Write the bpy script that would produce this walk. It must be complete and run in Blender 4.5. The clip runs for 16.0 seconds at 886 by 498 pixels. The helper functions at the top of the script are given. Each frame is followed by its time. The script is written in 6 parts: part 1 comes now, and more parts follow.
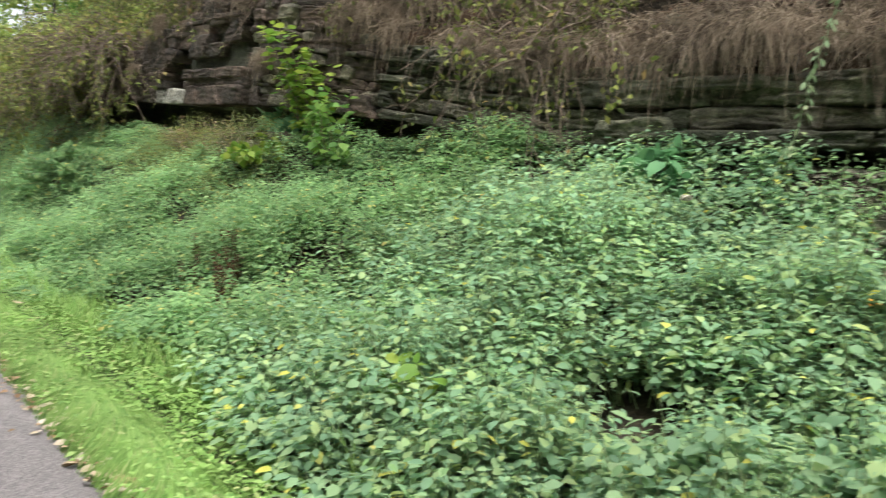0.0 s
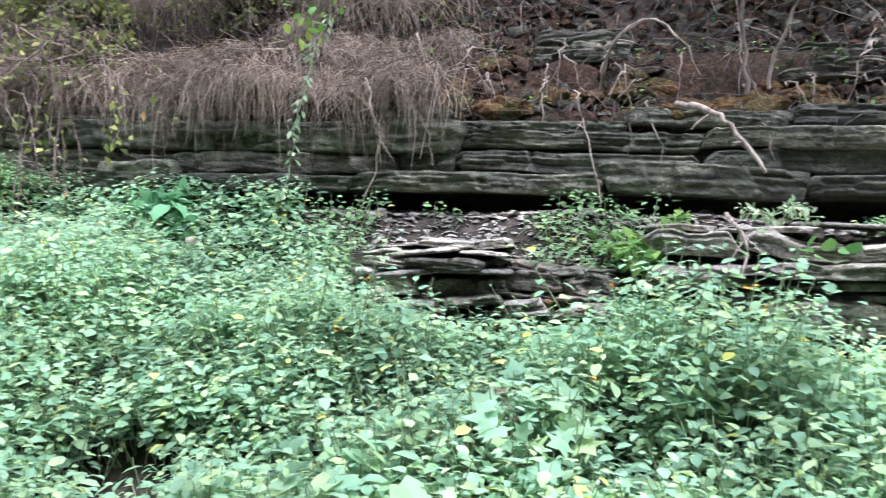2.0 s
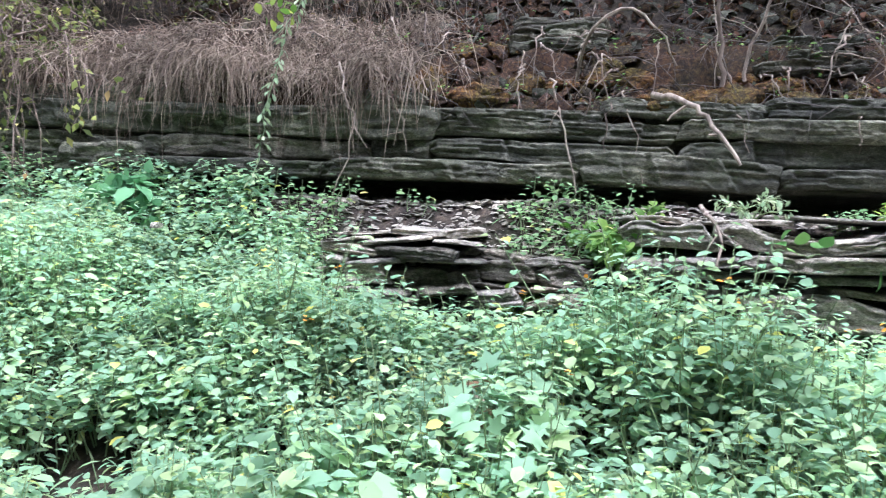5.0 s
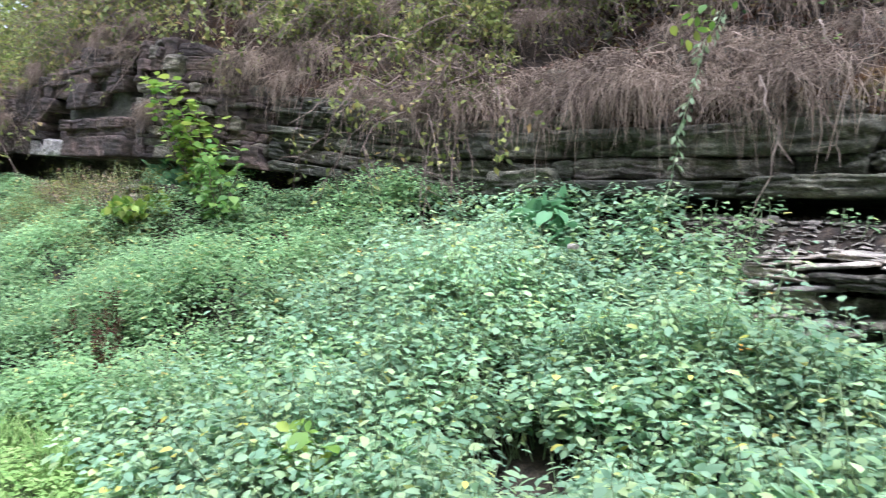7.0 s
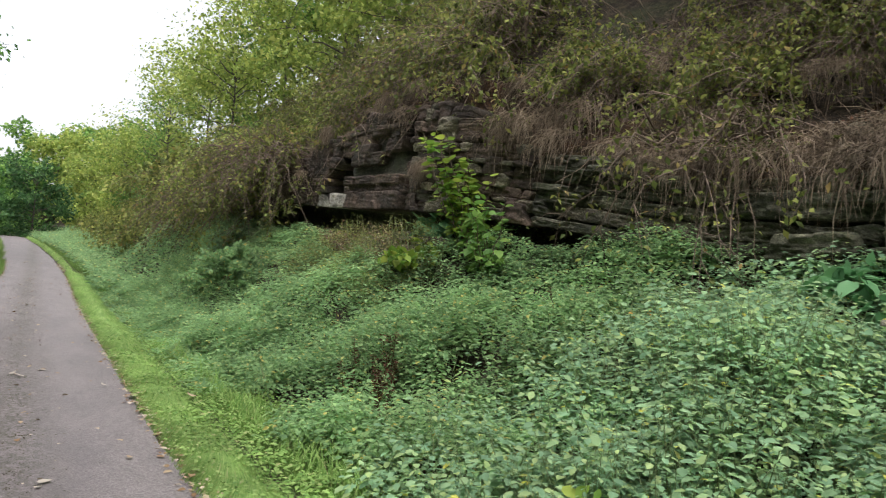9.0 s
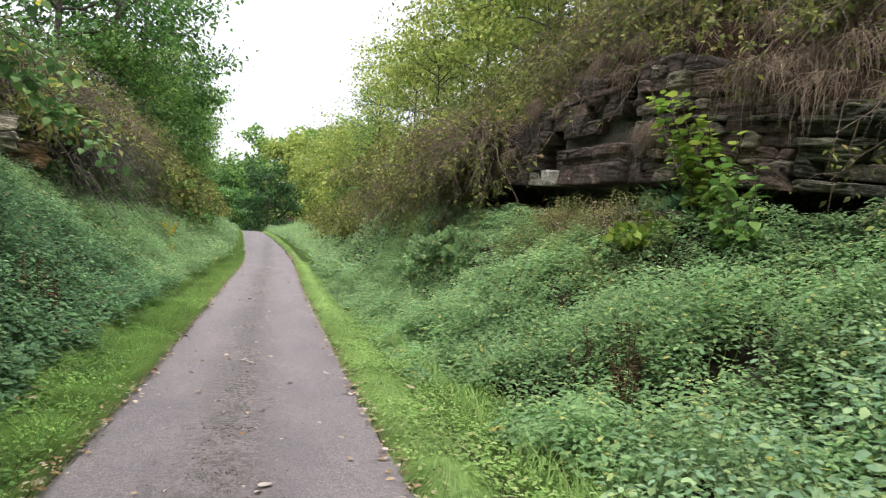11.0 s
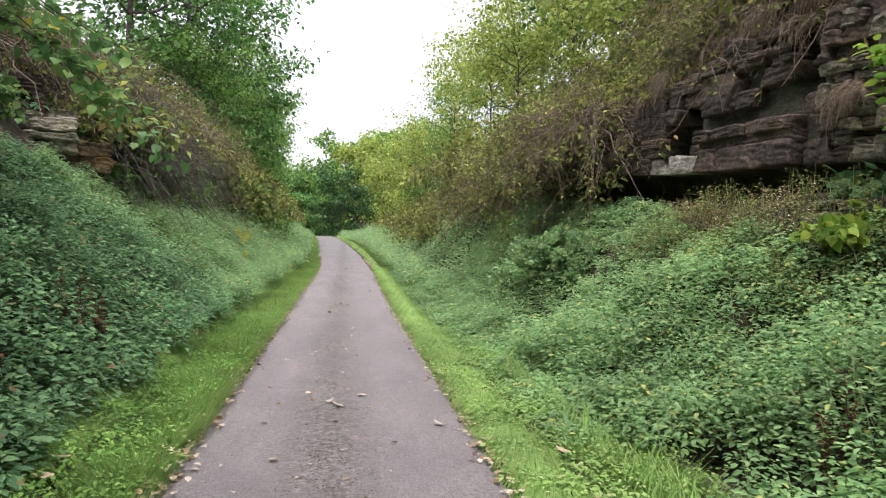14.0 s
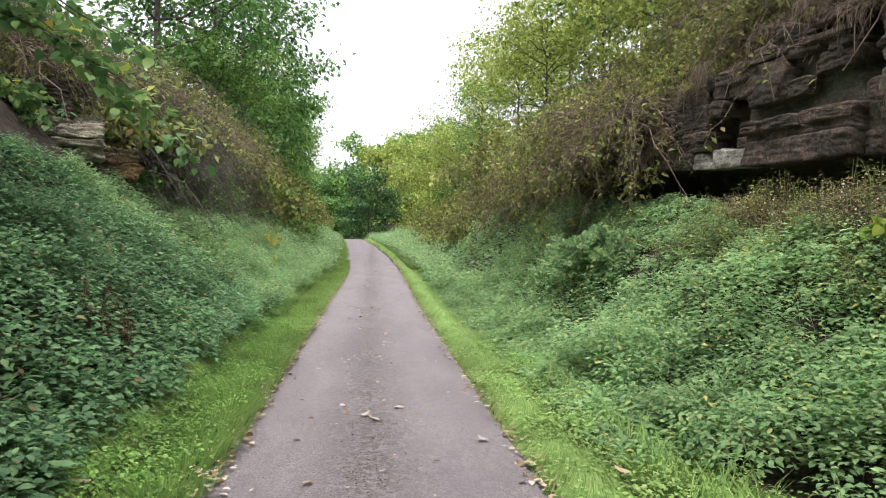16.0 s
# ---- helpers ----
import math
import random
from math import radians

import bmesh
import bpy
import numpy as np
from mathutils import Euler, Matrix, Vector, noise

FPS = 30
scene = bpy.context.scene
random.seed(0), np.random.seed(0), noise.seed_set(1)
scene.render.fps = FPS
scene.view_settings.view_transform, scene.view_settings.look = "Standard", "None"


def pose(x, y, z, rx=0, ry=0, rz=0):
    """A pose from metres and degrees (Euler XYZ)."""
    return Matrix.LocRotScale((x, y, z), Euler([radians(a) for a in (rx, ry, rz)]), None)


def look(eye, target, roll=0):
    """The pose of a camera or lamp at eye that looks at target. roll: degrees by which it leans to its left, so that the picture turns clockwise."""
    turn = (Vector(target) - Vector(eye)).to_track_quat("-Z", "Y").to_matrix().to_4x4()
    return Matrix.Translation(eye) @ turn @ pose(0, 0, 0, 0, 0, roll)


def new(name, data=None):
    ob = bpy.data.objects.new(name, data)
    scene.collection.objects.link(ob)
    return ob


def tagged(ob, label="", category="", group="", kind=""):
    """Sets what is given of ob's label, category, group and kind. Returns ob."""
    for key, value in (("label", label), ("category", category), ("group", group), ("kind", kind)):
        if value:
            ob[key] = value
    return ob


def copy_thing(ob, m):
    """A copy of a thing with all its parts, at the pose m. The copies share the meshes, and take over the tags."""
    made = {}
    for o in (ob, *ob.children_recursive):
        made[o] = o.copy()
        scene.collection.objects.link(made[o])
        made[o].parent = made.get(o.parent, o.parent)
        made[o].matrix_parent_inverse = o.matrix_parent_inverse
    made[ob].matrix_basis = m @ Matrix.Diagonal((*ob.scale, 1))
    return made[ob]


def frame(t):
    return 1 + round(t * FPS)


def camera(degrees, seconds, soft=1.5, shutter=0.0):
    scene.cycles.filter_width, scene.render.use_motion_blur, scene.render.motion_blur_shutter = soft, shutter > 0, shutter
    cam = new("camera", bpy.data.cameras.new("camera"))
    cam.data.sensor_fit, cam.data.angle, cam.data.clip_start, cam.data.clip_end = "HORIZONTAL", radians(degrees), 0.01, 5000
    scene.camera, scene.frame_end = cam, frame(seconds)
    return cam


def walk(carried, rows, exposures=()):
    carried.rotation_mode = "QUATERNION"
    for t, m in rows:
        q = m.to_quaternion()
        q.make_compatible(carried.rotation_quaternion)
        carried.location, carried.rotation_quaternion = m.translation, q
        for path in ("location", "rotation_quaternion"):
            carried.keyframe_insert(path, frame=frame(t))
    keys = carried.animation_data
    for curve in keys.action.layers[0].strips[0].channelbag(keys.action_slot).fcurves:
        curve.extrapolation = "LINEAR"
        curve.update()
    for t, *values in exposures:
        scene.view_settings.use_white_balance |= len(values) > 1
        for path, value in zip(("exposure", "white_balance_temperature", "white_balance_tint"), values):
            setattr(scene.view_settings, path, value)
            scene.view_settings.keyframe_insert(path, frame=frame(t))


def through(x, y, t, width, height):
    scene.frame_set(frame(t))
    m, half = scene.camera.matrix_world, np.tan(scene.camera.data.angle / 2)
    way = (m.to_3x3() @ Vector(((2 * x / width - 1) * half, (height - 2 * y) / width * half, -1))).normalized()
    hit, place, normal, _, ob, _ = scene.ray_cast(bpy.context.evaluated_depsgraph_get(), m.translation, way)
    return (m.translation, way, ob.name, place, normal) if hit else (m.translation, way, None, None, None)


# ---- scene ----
cam = camera(63.9, 16.0, soft=1.1, shutter=0.3)
PATH = [
    (0, (0.262, 0.371, 1.436), (1.568, 1.877, 1.265), 2.3),
    (0.5, (0.336, 0.288, 1.482), (1.893, 1.537, 1.354), 2.6),
    (1, (0.396, 0.201, 1.503), (2.167, 1.129, 1.431), 1.8),
    (1.5, (0.422, 0.122, 1.51), (2.298, 0.811, 1.456), 0.9),
    (2, (0.433, 0.05, 1.491), (2.371, 0.543, 1.447), -0.1),
    (2.5, (0.441, -0.011, 1.486), (2.421, 0.266, 1.421), -0.0),
    (3, (0.447, -0.045, 1.486), (2.436, 0.151, 1.43), -0.9),
    (3.2, (0.449, -0.04, 1.496), (2.44, 0.142, 1.427), -0.7),
    (5.3, (0.514, 0.106, 1.495), (2.453, 0.591, 1.421), 0.8),
    (5.5, (0.501, 0.127, 1.501), (2.426, 0.665, 1.43), 0.8),
    (6, (0.471, 0.193, 1.506), (2.318, 0.957, 1.439), 0.7),
    (6.5, (0.41, 0.27, 1.504), (2.096, 1.344, 1.447), 0.6),
    (7, (0.321, 0.346, 1.527), (1.825, 1.665, 1.484), 0.9),
    (7.5, (0.249, 0.402, 1.533), (1.62, 1.858, 1.519), 1.5),
    (8, (0.187, 0.456, 1.539), (1.393, 2.05, 1.59), 2.4),
    (8.5, (0.155, 0.524, 1.546), (1.233, 2.208, 1.612), 3.2),
    (9, (0.109, 0.578, 1.543), (1.101, 2.313, 1.626), 3.9),
    (9.5, (0.132, 0.679, 1.509), (0.98, 2.489, 1.58), 3.9),
    (10, (0.228, 0.899, 1.486), (0.863, 2.795, 1.536), 3.4),
    (10.2, (0.268, 0.999, 1.49), (0.862, 2.908, 1.524), 3.2),
    (12.3, (0.194, 2.497, 1.494), (0.529, 4.469, 1.489), 1.7),
    (12.5, (0.173, 2.631, 1.487), (0.5, 4.604, 1.48), 1.6),
    (13, (0.108, 2.993, 1.511), (0.421, 4.969, 1.502), 1.3),
    (13.5, (0.118, 3.324, 1.527), (0.419, 5.302, 1.525), 1.0),
    (14, (0.086, 3.618, 1.528), (0.361, 5.599, 1.533), 1.4),
    (14.5, (-0.014, 3.816, 1.537), (0.234, 5.8, 1.545), 1.5),
    (15, (-0.034, 3.936, 1.534), (0.192, 5.923, 1.538), 1.4),
    (15.5, (0.01, 4.013, 1.54), (0.219, 6.002, 1.545), 1.2),
    (16, (0.033, 4.039, 1.542), (0.231, 6.029, 1.549), 0.5),
]
walk(cam, [(t, look(eye, target, roll)) for t, eye, target, roll in PATH],
     exposures=[(0, 1.72, 6500, 8), (0.5, 2.05, 5850, 17), (1.5, 2.42, 5350, 23), (6, 2.42, 5350, 23), (7.0, 2.24, 5450, 24), (7.6, 2.12, 5500, 24), (8.0, 1.87, 5650, 23), (8.5, 1.36, 6350, 16), (9, 1.16, 6500, 12), (10, 1.28, 6450, 15), (12.5, 1.4, 6450, 16), (16, 1.48, 6450, 17)])

# ---- light ----
world = bpy.data.worlds.new("overcast_sky")
scene.world = world
world.use_nodes = True
wn = world.node_tree.nodes
wl = world.node_tree.links
sky = wn.new("ShaderNodeTexSky")
sky.sky_type = "NISHITA"
sky.sun_disc = False
sky.sun_elevation = radians(74)
sky.sun_rotation = radians(200)
sky.air_density, sky.dust_density, sky.ozone_density = 1.0, 4.0, 1.0
haze = wn.new("ShaderNodeHueSaturation")
haze.inputs["Saturation"].default_value = 0.22
wl.new(sky.outputs["Color"], haze.inputs["Color"])
wl.new(haze.outputs["Color"], wn["Background"].inputs["Color"])
wn["Background"].inputs["Strength"].default_value = 0.15
sun = new("sun", bpy.data.lights.new("sun", "SUN"))
sun.data.energy = 1.2
sun.data.angle = radians(70)
sun.data.color = (1.0, 0.97, 0.92)
sun.matrix_basis = look((-1, -6, 22), (0, 0, 0))


# ---- materials ----
def material(name):
    m = bpy.data.materials.new(name)
    m.use_nodes = True
    return m, m.node_tree.nodes, m.node_tree.links, m.node_tree.nodes["Principled BSDF"]


def ramp(nodes, stops):
    r = nodes.new("ShaderNodeValToRGB")
    while len(r.color_ramp.elements) < len(stops):
        r.color_ramp.elements.new(0.5)
    for e, (p, c) in zip(r.color_ramp.elements, stops):
        e.position, e.color = p, (*c, 1)
    return r


def noise_node(nodes, links, scale, detail=6, rough=0.6, stretch=None, kind="Object"):
    co = nodes.new("ShaderNodeNewGeometry" if kind == "World" else "ShaderNodeTexCoord")
    out = co.outputs["Position" if kind == "World" else kind]
    n = nodes.new("ShaderNodeTexNoise")
    n.inputs["Scale"].default_value, n.inputs["Detail"].default_value, n.inputs["Roughness"].default_value = scale, detail, rough
    if stretch:
        mp = nodes.new("ShaderNodeMapping")
        mp.inputs["Scale"].default_value = stretch
        links.new(out, mp.inputs["Vector"])
        out = mp.outputs["Vector"]
    links.new(out, n.inputs["Vector"])
    return n


def mix(nodes, links, fac, a, b, blend="MIX"):
    m = nodes.new("ShaderNodeMix")
    m.data_type, m.blend_type = "RGBA", blend
    for sock, v in ((m.inputs[0], fac), (m.inputs[6], a), (m.inputs[7], b)):
        if isinstance(v, (int, float)):
            sock.default_value = v
        elif isinstance(v, tuple):
            sock.default_value = (*v, 1)
        else:
            links.new(v, sock)
    return m.outputs[2]


def bump(nodes, links, bsdf, height, strength, distance):
    b = nodes.new("ShaderNodeBump")
    b.inputs["Strength"].default_value, b.inputs["Distance"].default_value = strength, distance
    links.new(height, b.inputs["Height"])
    links.new(b.outputs["Normal"], bsdf.inputs["Normal"])


def leaf_material(name, stops, rough=0.5, through=0.35, patch=0.35):
    """Leaves: each one a shade of its own, drifting over larger patches, letting light through."""
    m, n, l, bsdf = material(name)
    geo = n.new("ShaderNodeNewGeometry")
    r = ramp(n, stops)
    l.new(geo.outputs["Random Per Island"], r.inputs["Fac"])
    drift = noise_node(n, l, 1.1, 3, kind="World")
    rr = ramp(n, [(0.3, (1 - patch,) * 3), (0.7, (1 + patch * 0.6,) * 3)])
    l.new(drift.outputs["Fac"], rr.inputs["Fac"])
    col = mix(n, l, 1.0, r.outputs["Color"], rr.outputs["Color"], "MULTIPLY")
    l.new(col, bsdf.inputs["Base Color"])
    bsdf.inputs["Roughness"].default_value = rough
    bsdf.inputs["Specular IOR Level"].default_value = 0.2
    tr = n.new("ShaderNodeBsdfTranslucent")
    l.new(col, tr.inputs["Color"])
    ms = n.new("ShaderNodeMixShader")
    ms.inputs[0].default_value = through
    l.new(bsdf.outputs[0], ms.inputs[1])
    l.new(tr.outputs[0], ms.inputs[2])
    l.new(ms.outputs[0], n["Material Output"].inputs["Surface"])
    return m


def bark_material(name, a, b, scale=14):
    m, n, l, bsdf = material(name)
    t = noise_node(n, l, scale, 6, 0.65, (1, 1, 0.25))
    r = ramp(n, [(0.38, a), (0.62, b)])
    l.new(t.outputs["Fac"], r.inputs["Fac"])
    l.new(r.outputs["Color"], bsdf.inputs["Base Color"])
    bsdf.inputs["Roughness"].default_value = 0.9
    bump(n, l, bsdf, t.outputs["Fac"], 0.6, 0.02)
    return m


def rock_material(name, dark, mid, light, moss, moss_amount, layers=3.0, relief=0.03):
    """Bedded rock: thin laminae, stains, a share of green film, each slab a shade of its own."""
    m, n, l, bsdf = material(name)
    lam = noise_node(n, l, 10, 12, 0.78, (1.0, 1.0, layers), "World")
    big = noise_node(n, l, 1.5, 6, 0.65, (1, 1, 2.0), "World")
    fine = noise_node(n, l, 48, 8, 0.8, (1, 1, 2), "World")
    r = ramp(n, [(0.34, dark), (0.5, mid), (0.68, light)])
    l.new(lam.outputs["Fac"], r.inputs["Fac"])
    info = n.new("ShaderNodeObjectInfo")
    rv = ramp(n, [(0.0, (0.66,) * 3), (0.6, (1.0,) * 3), (1.0, (1.4, 1.36, 1.3))])
    l.new(info.outputs["Random"], rv.inputs["Fac"])
    c = mix(n, l, 1.0, r.outputs["Color"], rv.outputs["Color"], "MULTIPLY")
    st = ramp(n, [(0.4, (0.5, 0.5, 0.48)), (0.52, (0.95, 0.94, 0.9)), (0.64, (1.5, 1.45, 1.38))])
    l.new(big.outputs["Fac"], st.inputs["Fac"])
    c = mix(n, l, 1.0, c, st.outputs["Color"], "MULTIPLY")
    mo = noise_node(n, l, 2.1, 6, 0.7, None, "World")
    mr = ramp(n, [(0.5, (0, 0, 0)), (0.62, (moss_amount,) * 3)])
    l.new(mo.outputs["Fac"], mr.inputs["Fac"])
    c = mix(n, l, mr.outputs["Color"], c, moss)
    fr = ramp(n, [(0.38, (0.5,) * 3), (0.5, (1.0,) * 3), (0.62, (1.4,) * 3)])
    l.new(fine.outputs["Fac"], fr.inputs["Fac"])
    c = mix(n, l, 1.0, c, fr.outputs["Color"], "MULTIPLY")
    l.new(c, bsdf.inputs["Base Color"])
    bsdf.inputs["Roughness"].default_value = 0.85
    h = n.new("ShaderNodeMath")
    h.operation = "ADD"
    l.new(lam.outputs["Fac"], h.inputs[0])
    l.new(fine.outputs["Fac"], h.inputs[1])
    bump(n, l, bsdf, h.outputs[0], 1.0, relief)
    return m


def asphalt_material():
    m, n, l, bsdf = material("worn_asphalt")
    grain = noise_node(n, l, 75, 5, 0.85, None, "World")
    blot = noise_node(n, l, 1.6, 6, 0.65, (1.0, 0.35, 1), "World")
    dirt = noise_node(n, l, 21, 8, 0.8, (1.0, 0.7, 1), "World")
    r = ramp(n, [(0.4, (0.075, 0.067, 0.07)), (0.49, (0.155, 0.138, 0.142)), (0.6, (0.275, 0.247, 0.25))])
    l.new(grain.outputs["Fac"], r.inputs["Fac"])
    rb = ramp(n, [(0.36, (0.84, 0.84, 0.85)), (0.64, (1.14, 1.13, 1.12))])
    l.new(blot.outputs["Fac"], rb.inputs["Fac"])
    c = mix(n, l, 1.0, r.outputs["Color"], rb.outputs["Color"], "MULTIPLY")
    mott = noise_node(n, l, 22, 6, 0.8, None, "World")
    rm = ramp(n, [(0.4, (0.86, 0.85, 0.86)), (0.56, (1.06, 1.05, 1.05))])
    l.new(mott.outputs["Fac"], rm.inputs["Fac"])
    c = mix(n, l, 1.0, c, rm.outputs["Color"], "MULTIPLY")
    # a strip of grit and moss along the middle
    geo = n.new("ShaderNodeNewGeometry")
    sep = n.new("ShaderNodeSeparateXYZ")
    l.new(geo.outputs["Position"], sep.inputs[0])
    band = n.new("ShaderNodeMapRange")
    ab = n.new("ShaderNodeMath")
    ab.operation = "ABSOLUTE"
    l.new(sep.outputs["X"], ab.inputs[0])
    l.new(ab.outputs[0], band.inputs["Value"])
    band.inputs["From Min"].default_value, band.inputs["From Max"].default_value = 0.5, 0.0
    dr = ramp(n, [(0.44, (0, 0, 0)), (0.56, (0.9,) * 3)])
    l.new(dirt.outputs["Fac"], dr.inputs["Fac"])
    f = n.new("ShaderNodeMath")
    f.operation = "MULTIPLY"
    l.new(band.outputs[0], f.inputs[0])
    l.new(dr.outputs["Color"], f.inputs[1])
    c = mix(n, l, f.outputs[0], c, (0.06, 0.052, 0.038))
    l.new(c, bsdf.inputs["Base Color"])
    bsdf.inputs["Roughness"].default_value = 0.6
    bump(n, l, bsdf, grain.outputs["Fac"], 0.9, 0.01)
    return m


def soil_material():
    m, n, l, bsdf = material("leafy_soil")
    a = noise_node(n, l, 9, 8, 0.75, None, "World")
    b = noise_node(n, l, 0.9, 5, 0.6, None, "World")
    r = ramp(n, [(0.4, (0.016, 0.012, 0.008)), (0.52, (0.045, 0.033, 0.022)), (0.63, (0.095, 0.068, 0.045))])
    l.new(a.outputs["Fac"], r.inputs["Fac"])
    g = ramp(n, [(0.5, (0, 0, 0)), (0.68, (0.6,) * 3)])
    l.new(b.outputs["Fac"], g.inputs["Fac"])
    c = mix(n, l, g.outputs["Color"], r.outputs["Color"], (0.035, 0.05, 0.016))
    l.new(c, bsdf.inputs["Base Color"])
    bsdf.inputs["Roughness"].default_value = 0.95
    bump(n, l, bsdf, a.outputs["Fac"], 0.9, 0.05)
    return m


def moss_material(name, tints):
    m, n, l, bsdf = material(name)
    a = noise_node(n, l, 30, 8, 0.8, None, "World")
    b = noise_node(n, l, 3.5, 4, 0.6, None, "World")
    r = ramp(n, [(0.4, (0.016, 0.01, 0.006)), (0.51, (0.06, 0.037, 0.016)), (0.62, (0.16, 0.12, 0.04))])
    l.new(a.outputs["Fac"], r.inputs["Fac"])
    t = ramp(n, [(0.4, tints[0]), (0.6, tints[1])])
    l.new(b.outputs["Fac"], t.inputs["Fac"])
    c = mix(n, l, 1.0, r.outputs["Color"], t.outputs["Color"], "MULTIPLY")
    l.new(c, bsdf.inputs["Base Color"])
    bsdf.inputs["Roughness"].default_value = 1.0
    bump(n, l, bsdf, a.outputs["Fac"], 1.0, 0.03)
    return m


ASPHALT, SOIL = asphalt_material(), soil_material()
MOSS = moss_material("rooty_brown_soil", ((0.68, 0.46, 0.4), (0.42, 0.42, 0.3)))
MOSS_GREEN = moss_material("olive_moss", ((1.35, 0.9, 0.36), (0.9, 0.95, 0.38)))
ROCK_GREY = rock_material("grey_bedded_rock", (0.034, 0.034, 0.022), (0.098, 0.098, 0.07), (0.23, 0.23, 0.17), (0.05, 0.06, 0.025), 0.6, 2.2, 0.012)
ROCK_BROWN = rock_material("brown_bedded_rock", (0.028, 0.02, 0.016), (0.082, 0.058, 0.046), (0.2, 0.15, 0.125), (0.045, 0.05, 0.028), 0.3, 1.5, 0.012)
ROCK_PALE = rock_material("pale_weathered_rock", (0.115, 0.105, 0.085), (0.3, 0.278, 0.232), (0.48, 0.446, 0.38), (0.07, 0.085, 0.04), 0.4, 1.8, 0.014)
ROCK_WHITE = rock_material("white_crusted_rock", (0.14, 0.125, 0.105), (0.42, 0.4, 0.36), (0.7, 0.68, 0.63), (0.12, 0.1, 0.08), 0.5)
ROCK_SCREE = rock_material("crumbling_scree_rock", (0.08, 0.072, 0.05), (0.21, 0.19, 0.145), (0.4, 0.37, 0.3), (0.06, 0.065, 0.03), 0.45, 1.5)
ROCK_ORANGE = rock_material("ochre_stained_rock", (0.09, 0.06, 0.04), (0.26, 0.19, 0.13), (0.42, 0.34, 0.26), (0.4, 0.2, 0.04), 0.4)
WEED = leaf_material("jewelweed_leaf", [(0.0, (0.22, 0.38, 0.23)), (0.4, (0.29, 0.46, 0.275)), (0.75, (0.37, 0.53, 0.28)), (0.982, (0.47, 0.6, 0.27)), (0.994, (0.72, 0.68, 0.15))], 0.6, 0.5, 0.35)
WEED_FAR = leaf_material("herb_leaf", [(0.0, (0.18, 0.32, 0.15)), (0.5, (0.25, 0.415, 0.185)), (0.95, (0.35, 0.51, 0.22)), (0.99, (0.6, 0.54, 0.18))], 0.65, 0.52, 0.4)
# dark green of the left bank, with part of the bank's shade in the colour
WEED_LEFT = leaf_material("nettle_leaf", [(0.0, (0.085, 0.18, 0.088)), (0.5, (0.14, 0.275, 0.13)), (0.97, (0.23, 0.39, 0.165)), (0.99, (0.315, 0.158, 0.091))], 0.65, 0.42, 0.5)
GRASS = leaf_material("grass_blade", [(0.0, (0.15, 0.28, 0.075)), (0.5, (0.26, 0.42, 0.115)), (0.93, (0.37, 0.52, 0.18)), (1.0, (0.45, 0.45, 0.22))], 0.65, 0.4, 0.3)
DEAD_GRASS = leaf_material("dead_grass_blade", [(0.0, (0.085, 0.06, 0.04)), (0.5, (0.24, 0.182, 0.13)), (1.0, (0.44, 0.355, 0.265))], 0.8, 0.2, 0.45)
SHRUB_LEAF = leaf_material("shrub_leaf", [(0.0, (0.1, 0.135, 0.04)), (0.5, (0.2, 0.24, 0.068)), (0.9, (0.34, 0.36, 0.1)), (1.0, (0.32, 0.22, 0.09))], 0.7, 0.4, 0.6)
# the next three leaf colours are lifted to stand in for haze over distant trees
TREE_GREEN = leaf_material("tree_leaf_green", [(0.0, (0.0777, 0.181, 0.0435)), (0.6, (0.166, 0.317, 0.0693)), (1.0, (0.291, 0.445, 0.109))], 0.5, 0.4)
TREE_YELLOW = leaf_material("tree_leaf_yellow_green", [(0.0, (0.179, 0.264, 0.0585)), (0.6, (0.329, 0.428, 0.0975)), (1.0, (0.538, 0.576, 0.156))], 0.5, 0.45)
TREE_DARK = leaf_material("tree_leaf_dark", [(0.0, (0.0507, 0.138, 0.0386)), (0.6, (0.112, 0.254, 0.0644)), (1.0, (0.203, 0.368, 0.0966))], 0.5, 0.35)
TREE_DEEP = leaf_material("tree_leaf_deep_green", [(0.0, (0.03, 0.085, 0.03)), (0.6, (0.06, 0.14, 0.045)), (1.0, (0.11, 0.21, 0.07))], 0.6, 0.3)
SAPLING_LEAF = leaf_material("sapling_leaf", [(0.0, (0.102, 0.221, 0.039)), (0.5, (0.204, 0.34, 0.052)), (1.0, (0.357, 0.425, 0.078))], 0.45, 0.45, 0.2)
VINE_LEAF = leaf_material("pale_vine_leaf", [(0.0, (0.22, 0.34, 0.17)), (0.6, (0.36, 0.47, 0.27)), (1.0, (0.5, 0.55, 0.33))], 0.5, 0.35, 0.15)
BROAD_LEAF = leaf_material("broad_leaf", [(0.0, (0.0882, 0.223, 0.1)), (0.6, (0.176, 0.367, 0.172)), (1.0, (0.252, 0.446, 0.2))], 0.4, 0.35, 0.15)
BRANCH_LEAF = leaf_material("overhanging_leaf", [(0.0, (0.0819, 0.18, 0.0624)), (0.6, (0.177, 0.33, 0.109)), (0.94, (0.3, 0.45, 0.156)), (1.0, (0.683, 0.57, 0.0624))], 0.4, 0.4, 0.2)
GOLD = leaf_material("goldenrod_bloom", [(0.0, (0.5, 0.4, 0.03)), (1.0, (0.68, 0.58, 0.07))], 0.7, 0.2, 0.1)
ORANGE_BLOOM = leaf_material("orange_bloom", [(0.0, (0.7, 0.25, 0.02)), (1.0, (0.8, 0.38, 0.05))], 0.5, 0.3, 0.05)
